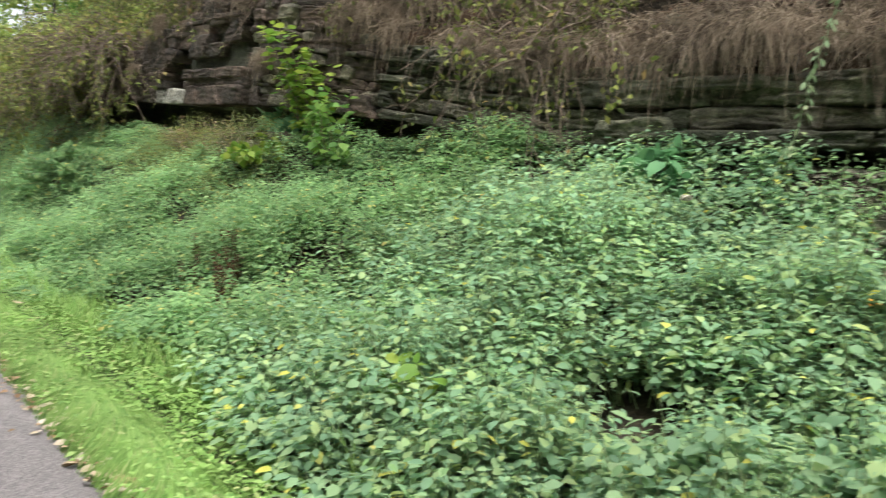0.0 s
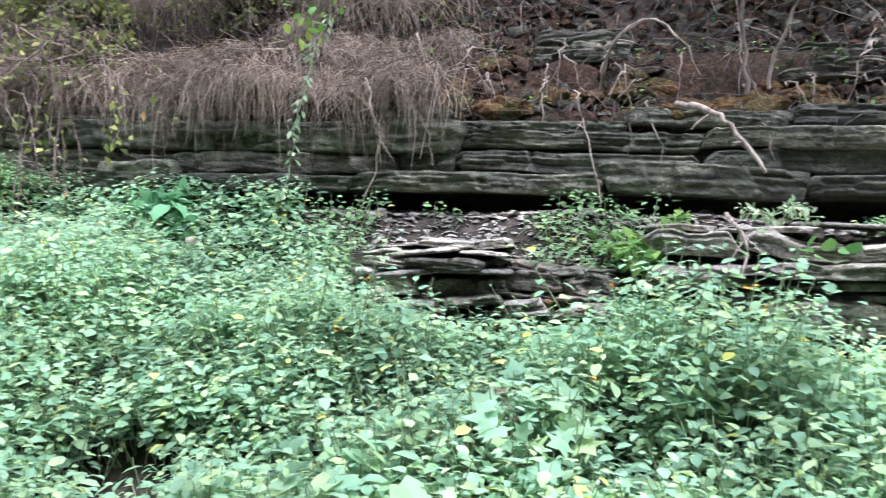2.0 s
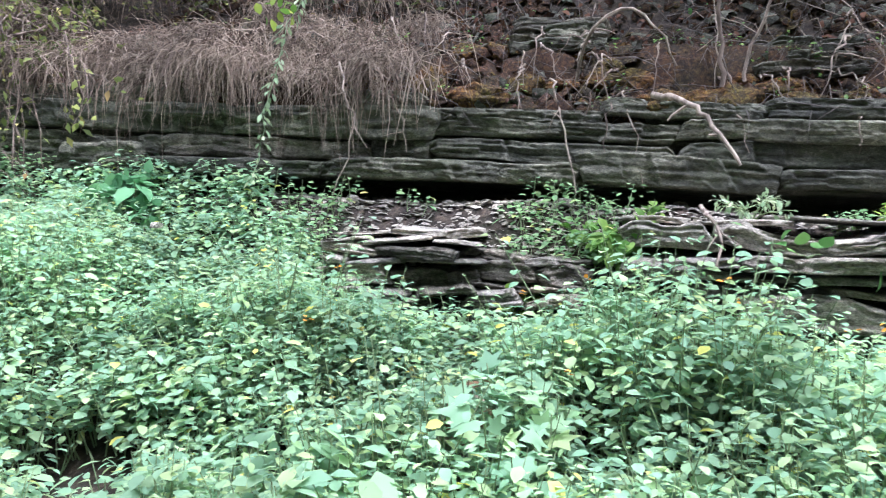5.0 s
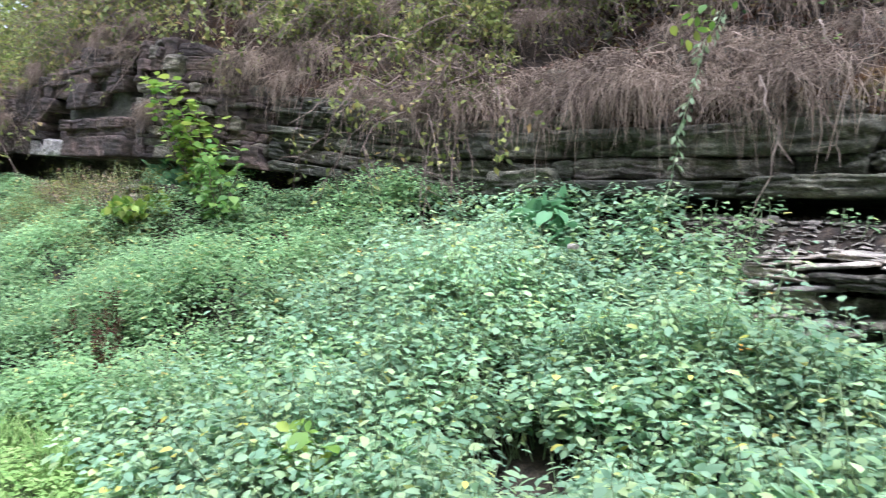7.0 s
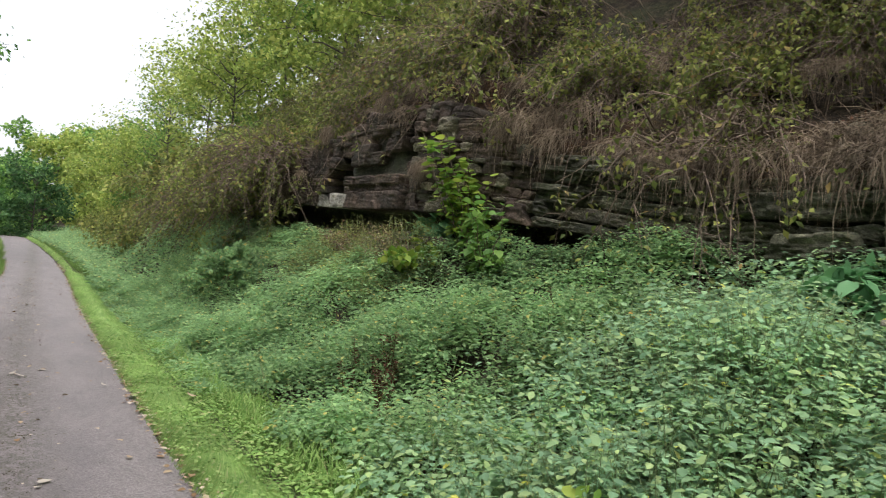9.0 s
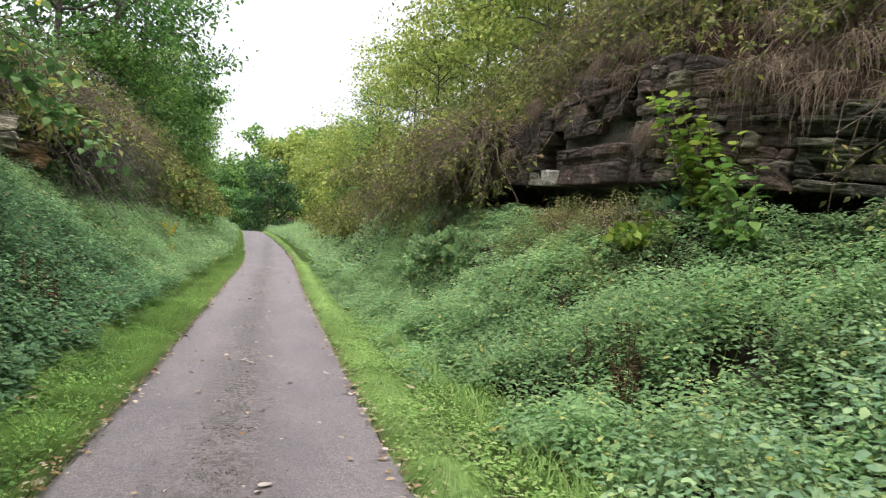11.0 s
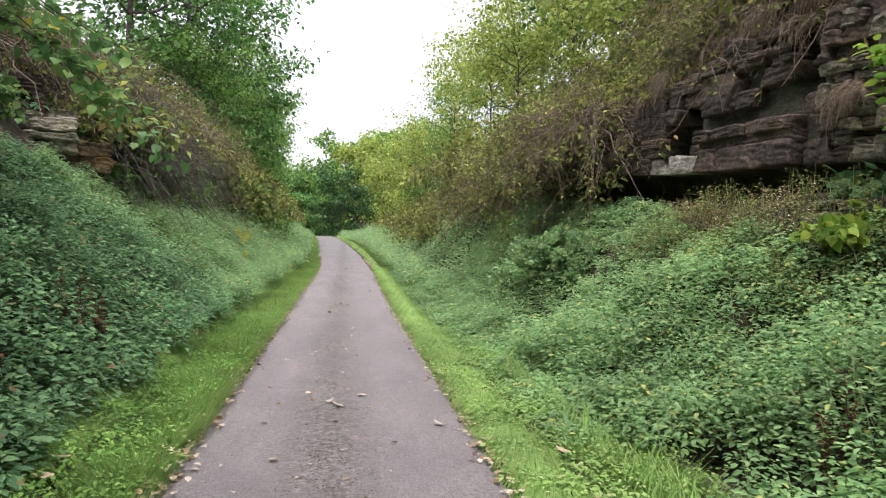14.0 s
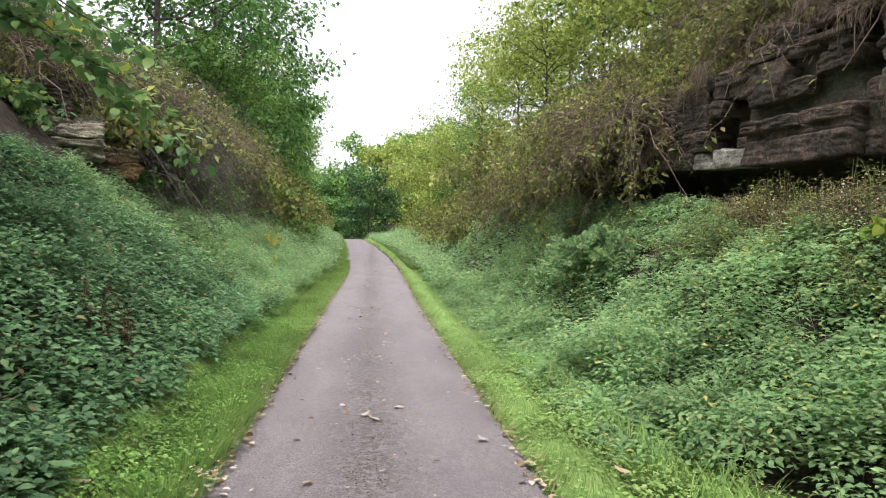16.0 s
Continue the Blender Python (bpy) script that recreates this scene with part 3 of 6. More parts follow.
def add_slabs():
    rng = rng_of(31)
    spots = []
    # long beds first, then the rubbly corner, then the blocky brown face past the upright joint
    joints = (11.1, 11.58, 13.92, 15.08, 16.3)
    for y0, y1, heights, lengths, jut_by, step_by, ragged, wave, erode in (
            (-5, 8.4, (0.07, 0.12, 0.17, 0.1, 0.2), (0.5, 2.5), 0.06, 0.05, 0.07, 0.22, 0.012),
            (8.45, 11.1, (0.07, 0.1, 0.14, 0.18), (0.18, 0.55), 0.03, 0.06, 0.04, 0.06, 0.012),
            (11.1, 27, (0.09, 0.16, 0.12, 0.22, 0.07), (0.22, 1.0), 0.03, 0.04, 0.05, 0.02, 0.008)):
        off, bed = 0.0, 0
        while off < 2.1:
            th = float(rng.choice(heights)) if bed or y0 < 11 else 0.3
            jut = rng.uniform(-jut_by, jut_by) - (0.05 if bed == 0 else 0)
            y = y0 + (rng.uniform(0, 0.5) if y0 < 0 else 0)
            while y < y1 - 0.1:
                nxt = min([j for j in joints if j > y + 0.02] + [y1])
                length = min(rng.uniform(*lengths) * (2.6 if 11.5 < y < 13.9 and off < 0.65 else 1), nxt - y)
                if nxt - y - length < 0.12:
                    length = nxt - y
                mid = y + length / 2
                z = float(roof_z(mid)) + off + 0.08 * (float(vnoise(mid * 0.5, bed * 0.3, 5)) - 0.5) * (y0 < 0)
                zm = z + th * 0.5
                hole = (14.0 < mid < 15.1 and 3.24 < zm < 3.82) or (11.1 < mid < 11.6 and zm > 3.38)
                if z + th * 0.6 < float(top_z(mid)) + 0.03 and not hole and rng.random() > 0.03:
                    x = float(face_x(mid)) + float(path_x(mid)) + jut + rng.uniform(-step_by, step_by) + 0.06
                    x += 0.12 * (11.1 <= y < 11.58) + 0.07 * (float(vnoise(mid * 0.9, off * 2.5, 15)) - 0.5)
                    turn = -math.atan(float(face_x(mid + 0.4) - face_x(mid - 0.4)) / 0.8) + rng.uniform(-0.04, 0.04)
                    dip = math.atan(float(roof_z(mid + 0.4) - roof_z(mid - 0.4)) / 0.8) + rng.uniform(-0.012, 0.012)
                    mat = ROCK_GREY if y0 < 8 else ROCK_BROWN
                    if 8 < y0 < 9 and rng.random() < 0.45:
                        mat = ROCK_SCREE
                    if y0 < 0 and rng.random() < (0.16 if off < 0.3 else 0.04):
                        mat = ROCK_SCREE
                    if 13.9 < mid < 15.6 and zm < 3.22 and rng.random() < 0.55:
                        mat = ROCK_WHITE
                    thick = th * rng.uniform(1.0, 1.15) * (1 if 13.9 < mid < 15.6 else float(rng.choice((1, 1, 1, 1.6))))
                    spots.append((mid, mat, slab_geometry(int(rng.integers(99999)), length * 0.996, thick, 0.45, ragged, 0.022 if mid < 8 else 0.03, 0.4 if mat is ROCK_WHITE else wave, erode, 0.006 if y0 < 0 else 0.004, 0.05 if y0 < 0 else 0.024), slab_matrix(x, mid, z + rng.uniform(-0.008, 0.008), turn, dip)))
                y += length
            off += th
            bed += 1
    near = [s for s in spots if -2.4 < s[0] < 15.6]
    for mid, mat, k, m in near[:300]:
        ob = new("rock_slab", tri_mesh("rock_slab", *k, mat))
        ob.parent = cliff
        ob.matrix_basis = m
    far = [s for s in spots if not -2.4 < s[0] < 15.6] + near[300:]
    for mat in (ROCK_GREY, ROCK_BROWN, ROCK_SCREE, ROCK_WHITE):
        pieces = []
        for mid, mt, k, m in far:
            if mt is mat:
                a = np.array(m)
                v, f = k
                pieces.append((v @ a[:3, :3].T + a[:3, 3], f))
        if pieces:
            tagged(child("rock_slabs", tri_mesh("rock_slabs", *joined(*pieces), mat), cliff, "further rock slabs in the beds"), kind="stuff")


add_slabs()


# ---- low ledge and loose stones ----
def stack(root, rng, courses, centre, half, mat, other, turn=0.0, ragged=0.09, lengths=(0.3, 0.95), wave=0.28, tilt=0.07):
    """Courses of chipped slabs, each a part of root: (height of the bed, thickness, how far it juts)."""
    for z, h, jut in courses:
        y = -half
        while y < half - 0.1:
            ln = min(rng.uniform(*lengths), half - y)
            m = y + ln / 2
            bow = 0.22 * (abs(m) / half) ** 3
            ob = child("slab", tri_mesh("slab", *slab_geometry(int(rng.integers(99999)), ln, h * rng.uniform(1.0, 1.3), 0.8, ragged, 0.024, wave, 0.03, 0.008, 0.06), mat if rng.random() < 0.8 else other), root)
            ob.matrix_basis = Matrix.Rotation(turn, 4, "Z") @ slab_matrix(centre[0] + jut + bow + rng.uniform(-0.05, 0.05), centre[1] + m, z + rng.uniform(-0.012, 0.012), rng.uniform(-0.15, 0.15), rng.uniform(-tilt, tilt))
            y += ln


def rock_ledge():
    ledge = tagged(new("rock_ledge"), "pale weathered rock ledge, split along its layers, above weeds", "rock")
    ledge.location = (5.2, -1.55, 0.75)
    rng = rng_of(78)
    stack(ledge, rng, ((0.74, 0.06, 0.25), (0.54, 0.22, 0.05), (0.43, 0.1, 0.0), (0.37, 0.06, 0.1)), (0, 0), 1.45, ROCK_PALE, ROCK_PALE, 0.0, 0.1, (0.4, 1.4), 0.5, 0.07)
    stack(ledge, rng, ((0.28, 0.08, 0.12), (0.1, 0.17, 0.05), (0.04, 0.06, 0.16)), (0, -0.15), 1.1, ROCK_PALE, ROCK_SCREE, 0.0, 0.12, (0.3, 1.0), 0.55, 0.09)
    stack(ledge, rng, ((-0.06, 0.13, 0.3), (-0.3, 0.24, 0.3)), (0, 0.1), 0.95, ROCK_GREY, ROCK_GREY, 0.0, 0.08, (0.4, 0.9))


rock_ledge()


def stone_mesh(seed, mat):
    bm = bmesh.new()
    bmesh.ops.create_icosphere(bm, subdivisions=2, radius=0.5)
    for v in bm.verts:
        d = noise.noise(v.co * 2.2 + Vector((seed * 3.7, 0, 0))) * 0.3
        v.co *= 1 + d
        for ax in (Vector((1, 0.2, 0.1)), Vector((-0.5, 1, 0.2)), Vector((-0.4, -0.9, -0.1)), Vector((0.3, -0.2, 1)), Vector((0.6, 0.7, 0.3))):
            ax = ax.normalized()
            over = v.co.dot(ax) - 0.3
            if over > 0:
                v.co -= ax * over
        v.co.z = max(min(v.co.z, 0.3), -0.3)
    me = bpy.data.meshes.new("stone")
    bm.to_mesh(me)
    bm.free()
    me.materials.append(mat)
    return me


STONES = [stone_mesh(k, (ROCK_PALE, ROCK_SCREE, ROCK_PALE, ROCK_SCREE)[k % 4]) for k in range(8)]


def stones():
    rng = rng_of(41)
    for k in range(40):
        y = rng.uniform(0.4, 2.3) if k < 24 else rng.uniform(-2.5, 6)
        x = rng.uniform(5.15, 6.1) if k < 24 else rng.uniform(6.0, 6.8)
        s = rng.uniform(0.08, 0.24) if k < 24 else rng.uniform(0.08, 0.2)
        ob = tagged(new("stone", STONES[k % 8]), "flat broken stone on the scree under the cliff", "stone", "scree stones")
        ob.matrix_basis = Matrix.Translation((x, y, float(land(x, y)) + 0.1 * s)) @ Euler((rng.uniform(-0.3, 0.3), rng.uniform(-0.4, 0.1), rng.uniform(0, 6))).to_matrix().to_4x4() @ Matrix.Diagonal((s, s * rng.uniform(0.8, 1.9), s * rng.uniform(0.4, 0.8), 1))
    n = 9000
    y, x = rng.uniform(-2.5, 3.4, n), rng.uniform(4.95, 6.9, n)
    v, f = scatter((np.array([(-0.5, -0.4, 0), (0.5, -0.5, 0), (0.4, 0.5, 0), (-0.45, 0.4, 0), (-0.3, -0.3, 0.35), (0.35, -0.25, 0.4), (0.25, 0.35, 0.3), (-0.35, 0.3, 0.36)]),
                    np.array([(4, 5, 6), (4, 6, 7), (0, 1, 5), (0, 5, 4), (1, 2, 6), (1, 6, 5), (2, 3, 7), (2, 7, 6), (3, 0, 4), (3, 4, 7)])),
                   np.stack([x, y, land(x, y) - 0.012], 1), rng.normal(0, 1, (n, 3)) * np.array([1, 1, 0.25]), np.array([0, 0, 1.0]) + rng.normal(0, 0.25, (n, 3)), rng.uniform(0.012, 0.065, (n, 1)) * np.array([[1.3, 1.0, 0.5]]))
    tagged(new("scree", tri_mesh("scree", v, f, ROCK_PALE)), "pale grey broken scree under the overhang", "scree", kind="stuff")
    pile = tagged(new("rock_outcrop"), "thin weathered slabs piled at the cliff foot", "rock")
    pile.location = (4.75, 10.6, float(land(4.75, 10.6)) - 0.1)
    stack(pile, rng, [(0.06 * k, 0.07, 0.05 * k + rng.uniform(-0.06, 0.06)) for k in range(9)], (0, 0), 0.42, ROCK_SCREE, ROCK_BROWN, 0.0, 0.08, (0.15, 0.45))


stones()


def scree_outcrop():
    root = tagged(new("rock_outcrop"), "low crumbling grey outcrop in the scree under the cliff", "rock")
    root.location = (5.12, 1.4, 0.82)
    rng = rng_of(79)
    stack(root, rng, [(z, h, 0.75 * z + rng.uniform(-0.08, 0.08)) for z, h in ((0, 0.16), (0.15, 0.06), (0.2, 0.17), (0.36, 0.05), (0.4, 0.12), (0.51, 0.05), (0.55, 0.09))], (0, 0.05), 0.6, ROCK_PALE, ROCK_SCREE, 0.05, 0.16, (0.15, 0.6), 0.6, 0.12)
    stack(root, rng, [(0.08 + z, h, 0.9 * z + rng.uniform(-0.05, 0.05)) for z, h in ((0, 0.13), (0.12, 0.05), (0.16, 0.15), (0.3, 0.06))], (0.2, -0.85), 0.4, ROCK_SCREE, ROCK_PALE, -0.08, 0.16, (0.15, 0.5), 0.6, 0.12)


scree_outcrop()


def bank_rocks():
    rng = rng_of(85)
    for x, y, z in ((7.0, -1.7, 2.75), (7.15, 0.45, 3.05)):
        root = tagged(new("rock_outcrop"), "dark blocky rock showing through the rooty bank", "rock")
        root.location = (x, y, z)
        stack(root, rng, [(0.1 * k, 0.12, 0.1 * k + rng.uniform(-0.05, 0.05)) for k in range(4)], (0, 0), rng.uniform(0.4, 0.5), ROCK_SCREE, ROCK_GREY, 0.0, 0.06, (0.2, 0.6))


bank_rocks()


def bank_clutter():
    """Rootlets, dead leaves and tiny sprigs all over the bank."""
    rng = rng_of(87)

    def spot(n, y0, y1, seed):
        y, t = rng.uniform(y0, y1, n), rng.uniform(0.05, 1.0, n)
        dx = np.interp(t, [0, 0.08, 0.3, 0.45, 0.62, 0.85, 1], [0.14, 0.18, 0.38, 0.56, 0.7, 1.15, 1.45])
        dz = np.interp(t, [0, 0.08, 0.3, 0.45, 0.62, 0.85, 1], [-0.02, 0.03, 0.14, 0.3, 0.6, 0.74, 0.85])
        return np.stack([face_x(y) + dx, y, top_z(y) + dz], 1)
    p = spot(380, -4, 4, 1)
    n = len(p)
    d = np.stack([rng.normal(-0.25, 0.15, n), rng.normal(0, 0.35, n), rng.normal(-0.12, 0.25, n)], 1) * rng.uniform(0.3, 1.2, (n, 1))
    mid = p + d * 0.5 + rng.normal(0, 0.05, (n, 3)) + np.array([-0.05, 0, 0.05])
    v, f = tubes(np.stack([p, mid, p + d - np.array([0.03, 0, 0.06])], 1), rng.uniform(0.002, 0.006, (n, 1)) * np.array([[1, 0.8, 0.4]]))
    tagged(new("rootlets", tri_mesh("rootlets", v, f, BARK)), "tangle of thin brown rootlets on the bank", "roots", kind="stuff")
    p = spot(1100, -4, 5, 2)
    n = len(p)
    v, f = scatter(LEAF_MID, p + rng.normal(0, 0.03, (n, 3)), rng.normal(0, 1, (n, 3)), rng.normal(0, 0.5, (n, 3)) + np.array([-0.6, 0, 1.0]), rng.uniform(0.02, 0.06, n))
    tagged(new("bank_litter", tri_mesh("bank_litter", v, f, DOCK)), "dark red-brown dead leaves caught on the bank", "leaves", kind="stuff")
    p = spot(70, -4, 4, 3)
    p = np.repeat(p, 7, 0) + rng.normal(0, 0.04, (len(p) * 7, 3))
    n = len(p)
    v, f = scatter(LEAF_MID, p + np.array([-0.04, 0, 0.03]), rng.normal(0, 1, (n, 3)) * np.array([1, 1, 0.3]), rng.normal(0, 0.3, (n, 3)) + np.array([-0.3, 0, 1.0]), rng.uniform(0.025, 0.06, n))
    tagged(new("bank_sprigs", tri_mesh("bank_sprigs", v, f, TREE_GREEN)), "small green sprigs rooted in the bank", "weeds", kind="stuff")


bank_clutter()


def clods():
    """Crumbs of soil and shale all over the bank and the steep slope behind it."""
    rng = rng_of(92)
    chunk = (np.array([(-0.5, -0.4, -0.2), (0.5, -0.5, -0.2), (0.4, 0.5, -0.2), (-0.45, 0.4, -0.2), (-0.3, -0.3, 0.35), (0.35, -0.25, 0.4), (0.25, 0.35, 0.3), (-0.35, 0.3, 0.36)]),
             np.array([(4, 5, 6), (4, 6, 7), (0, 1, 5), (0, 5, 4), (1, 2, 6), (1, 6, 5), (2, 3, 7), (2, 7, 6), (3, 0, 4), (3, 4, 7)]))
    for n, mat, label, lo, hi in ((5200, MOSS, "crumbly brown soil clods on the bank", 0.03, 0.13), (900, ROCK_GREY, "flakes of dark shale on the bank", 0.04, 0.16), (900, MOSS_GREEN, "rusty moss tufts on the bank", 0.03, 0.1)):
        y = rng.uniform(-5, 5, n)
        d = rng.uniform(0.2, 3.4, n)
        q = np.interp(d, [0.2, 0.4, 0.6, 0.74, 1.2, 1.5], [-0.04, 0.1, 0.26, 0.55, 0.68, 0.78]) + top_z(y)
        x = face_x(y) + d
        z = np.where(d > 1.35, land(x, y), q)
        lump = (vnoise(y * 1.3, d * 1.6, 95) > 0.35) | (rng.random(n) < 0.3)
        p = np.stack([x - 0.03, y, z + 0.01], 1)[lump]
        n = len(p)
        v, f = scatter(chunk, p, rng.normal(0, 1, (n, 3)), rng.normal(0, 0.5, (n, 3)) + np.array([-0.6, 0, 0.8]), rng.uniform(lo, hi, (n, 1)) ** 1.0 * np.array([[1.4, 1.0, 0.6]]))
        tagged(new("soil_clods", tri_mesh("soil_clods", v, f, mat)), label, "soil", kind="stuff")


clods()


def hill_clutter():
    """Roots, dead leaves and sprigs on the steep soil above the bank."""
    rng = rng_of(89)
    for name, label, cat, n, mat in (("rootlets", "bleached and brown roots over the steep soil", "roots", 200, ROOT), ("rootlets", "tangle of thin brown rootlets on the bank", "roots", 420, BARK), ("bank_litter", "dark red-brown dead leaves caught on the bank", "leaves", 1800, DOCK), ("bank_sprigs", "small green sprigs rooted in the bank", "weeds", 90, TREE_DARK)):
        y = rng.uniform(-5, 3, n)
        x = face_x(y) + rng.uniform(1.3, 3.2, n)
        p = np.stack([x - 0.03, y, land(x, y) + 0.03], 1)
        if cat == "roots":
            d = np.stack([rng.normal(-0.35, 0.2, n), rng.normal(0, 0.35, n), rng.normal(-0.35, 0.3, n)], 1)
            mid = p + d * 0.5 + rng.normal(0, 0.06, (n, 3)) + np.array([-0.06, 0, 0.1])
            v, f = tubes(np.stack([p, mid, p + d], 1), rng.uniform(0.003, 0.009, (n, 1)) * np.array([[1, 0.8, 0.4]]))
        else:
            v, f = scatter(LEAF_MID, p + rng.normal(0, 0.04, (n, 3)), rng.normal(0, 1, (n, 3)), rng.normal(0, 0.6, (n, 3)) + np.array([-0.8, 0, 0.8]), rng.uniform(0.04, 0.1, n))
        tagged(new(name, tri_mesh(name, v, f, mat)), label, cat, kind="stuff")


hill_clutter()


def left_rocks():
    rng = rng_of(88)
    for (x, y, z), half, courses, mat, other, label in (
            ((-5.25, 17.3, 3.18), 0.5, ((0.0, 0.2, 0.1), (0.2, 0.16, 0.0), (0.36, 0.2, 0.03), (0.55, 0.14, 0.12), (0.68, 0.14, 0.3)), ROCK_PALE, ROCK_PALE, "pale blocky rock jutting from the weedy bank"),
            ((-5.0, 18.75, 2.95), 0.42, ((0.0, 0.32, 0.06), (0.3, 0.28, 0.0)), ROCK_ORANGE, ROCK_ORANGE, "ochre-stained rock jutting from the weedy bank"),
            ((-5.0, 18.3, 2.75), 0.25, ((0.0, 0.14, 0.0), (0.12, 0.12, 0.1)), ROCK_GREY, ROCK_PALE, "small grey rock in the weedy bank"),
            ((-6.0, 17.0, 3.85), 0.8, ((0.0, 0.16, 0.0), (0.16, 0.2, 0.1), (0.34, 0.18, 0.05), (0.5, 0.2, 0.2)), ROCK_BROWN, ROCK_PALE, "brown rock shelf overgrown with leaves")):
        root = tagged(new("boulder"), label, "rock")
        root.location = (x, y, z)
        stack(root, rng, courses, (0, 0), half, mat, other, radians(122), 0.06)


left_rocks()


# ---- herbs and grass ----
def herbs(name, label, xy, height, per, size, template, mat, seed, stems=True, lean=0.12):
    """A patch of leafy herbs, each a stem with leaves set round it."""
    rng = rng_of(seed)
    n = len(xy)
    base = np.concatenate([xy, land(xy[:, 0], xy[:, 1])[:, None]], 1)
    h = height * rng.uniform(0.65, 1.25, n)
    tilt = rng.normal(0, lean, (n, 2))
    tip = base + np.stack([tilt[:, 0] * h * 2, tilt[:, 1] * h * 2, h], 1)
    lev = np.sort(rng.uniform(0.15, 1.0, (n, per)) ** 0.55, axis=1)
    azi = rng.uniform(0, 6.28, (n, 1)) + np.arange(per)[None] * 2.4 + rng.normal(0, 0.3, (n, per))
    out = np.stack([np.cos(azi), np.sin(azi), np.zeros_like(azi)], -1)
    reach = rng.uniform(0.02, 0.16, (n, per, 1)) * (1.25 - 0.6 * lev[..., None])
    p = base[:, None] + (tip - base)[:, None] * lev[..., None] + out * reach
    ax = out + np.stack([np.zeros_like(azi), np.zeros_like(azi), rng.normal(-0.08, 0.22, (n, per))], -1)
    up = np.stack([rng.normal(0, 0.3, (n, per)), rng.normal(0, 0.3, (n, per)), np.ones((n, per))], -1)
    s = np.broadcast_to(np.asarray(size), (n,))[:, None] * rng.uniform(0.6, 1.25, (n, per)) * (1.1 - 0.35 * lev)
    v, f = scatter(template, p.reshape(-1, 3), ax.reshape(-1, 3), up.reshape(-1, 3), s.reshape(-1))
    root = tagged(new(name, tri_mesh(name, v, f, mat)), label, "weeds", kind="stuff")
    if stems:
        mid = (base + tip) / 2 + rng.normal(0, 0.015, (n, 3))
        v, f = tubes(np.stack([base, mid, tip], 1), np.stack([np.full(n, 0.005), np.full(n, 0.004), np.full(n, 0.002)], 1))
        child("stem_work", tri_mesh("stem_work", v, f, STEM), root, "thin pale green stems")
    return root


def sample(n, x0, x1, y0, y1, seed):
    rng = rng_of(seed)
    return np.stack([rng.uniform(x0, x1, n), rng.uniform(y0, y1, n)], 1)


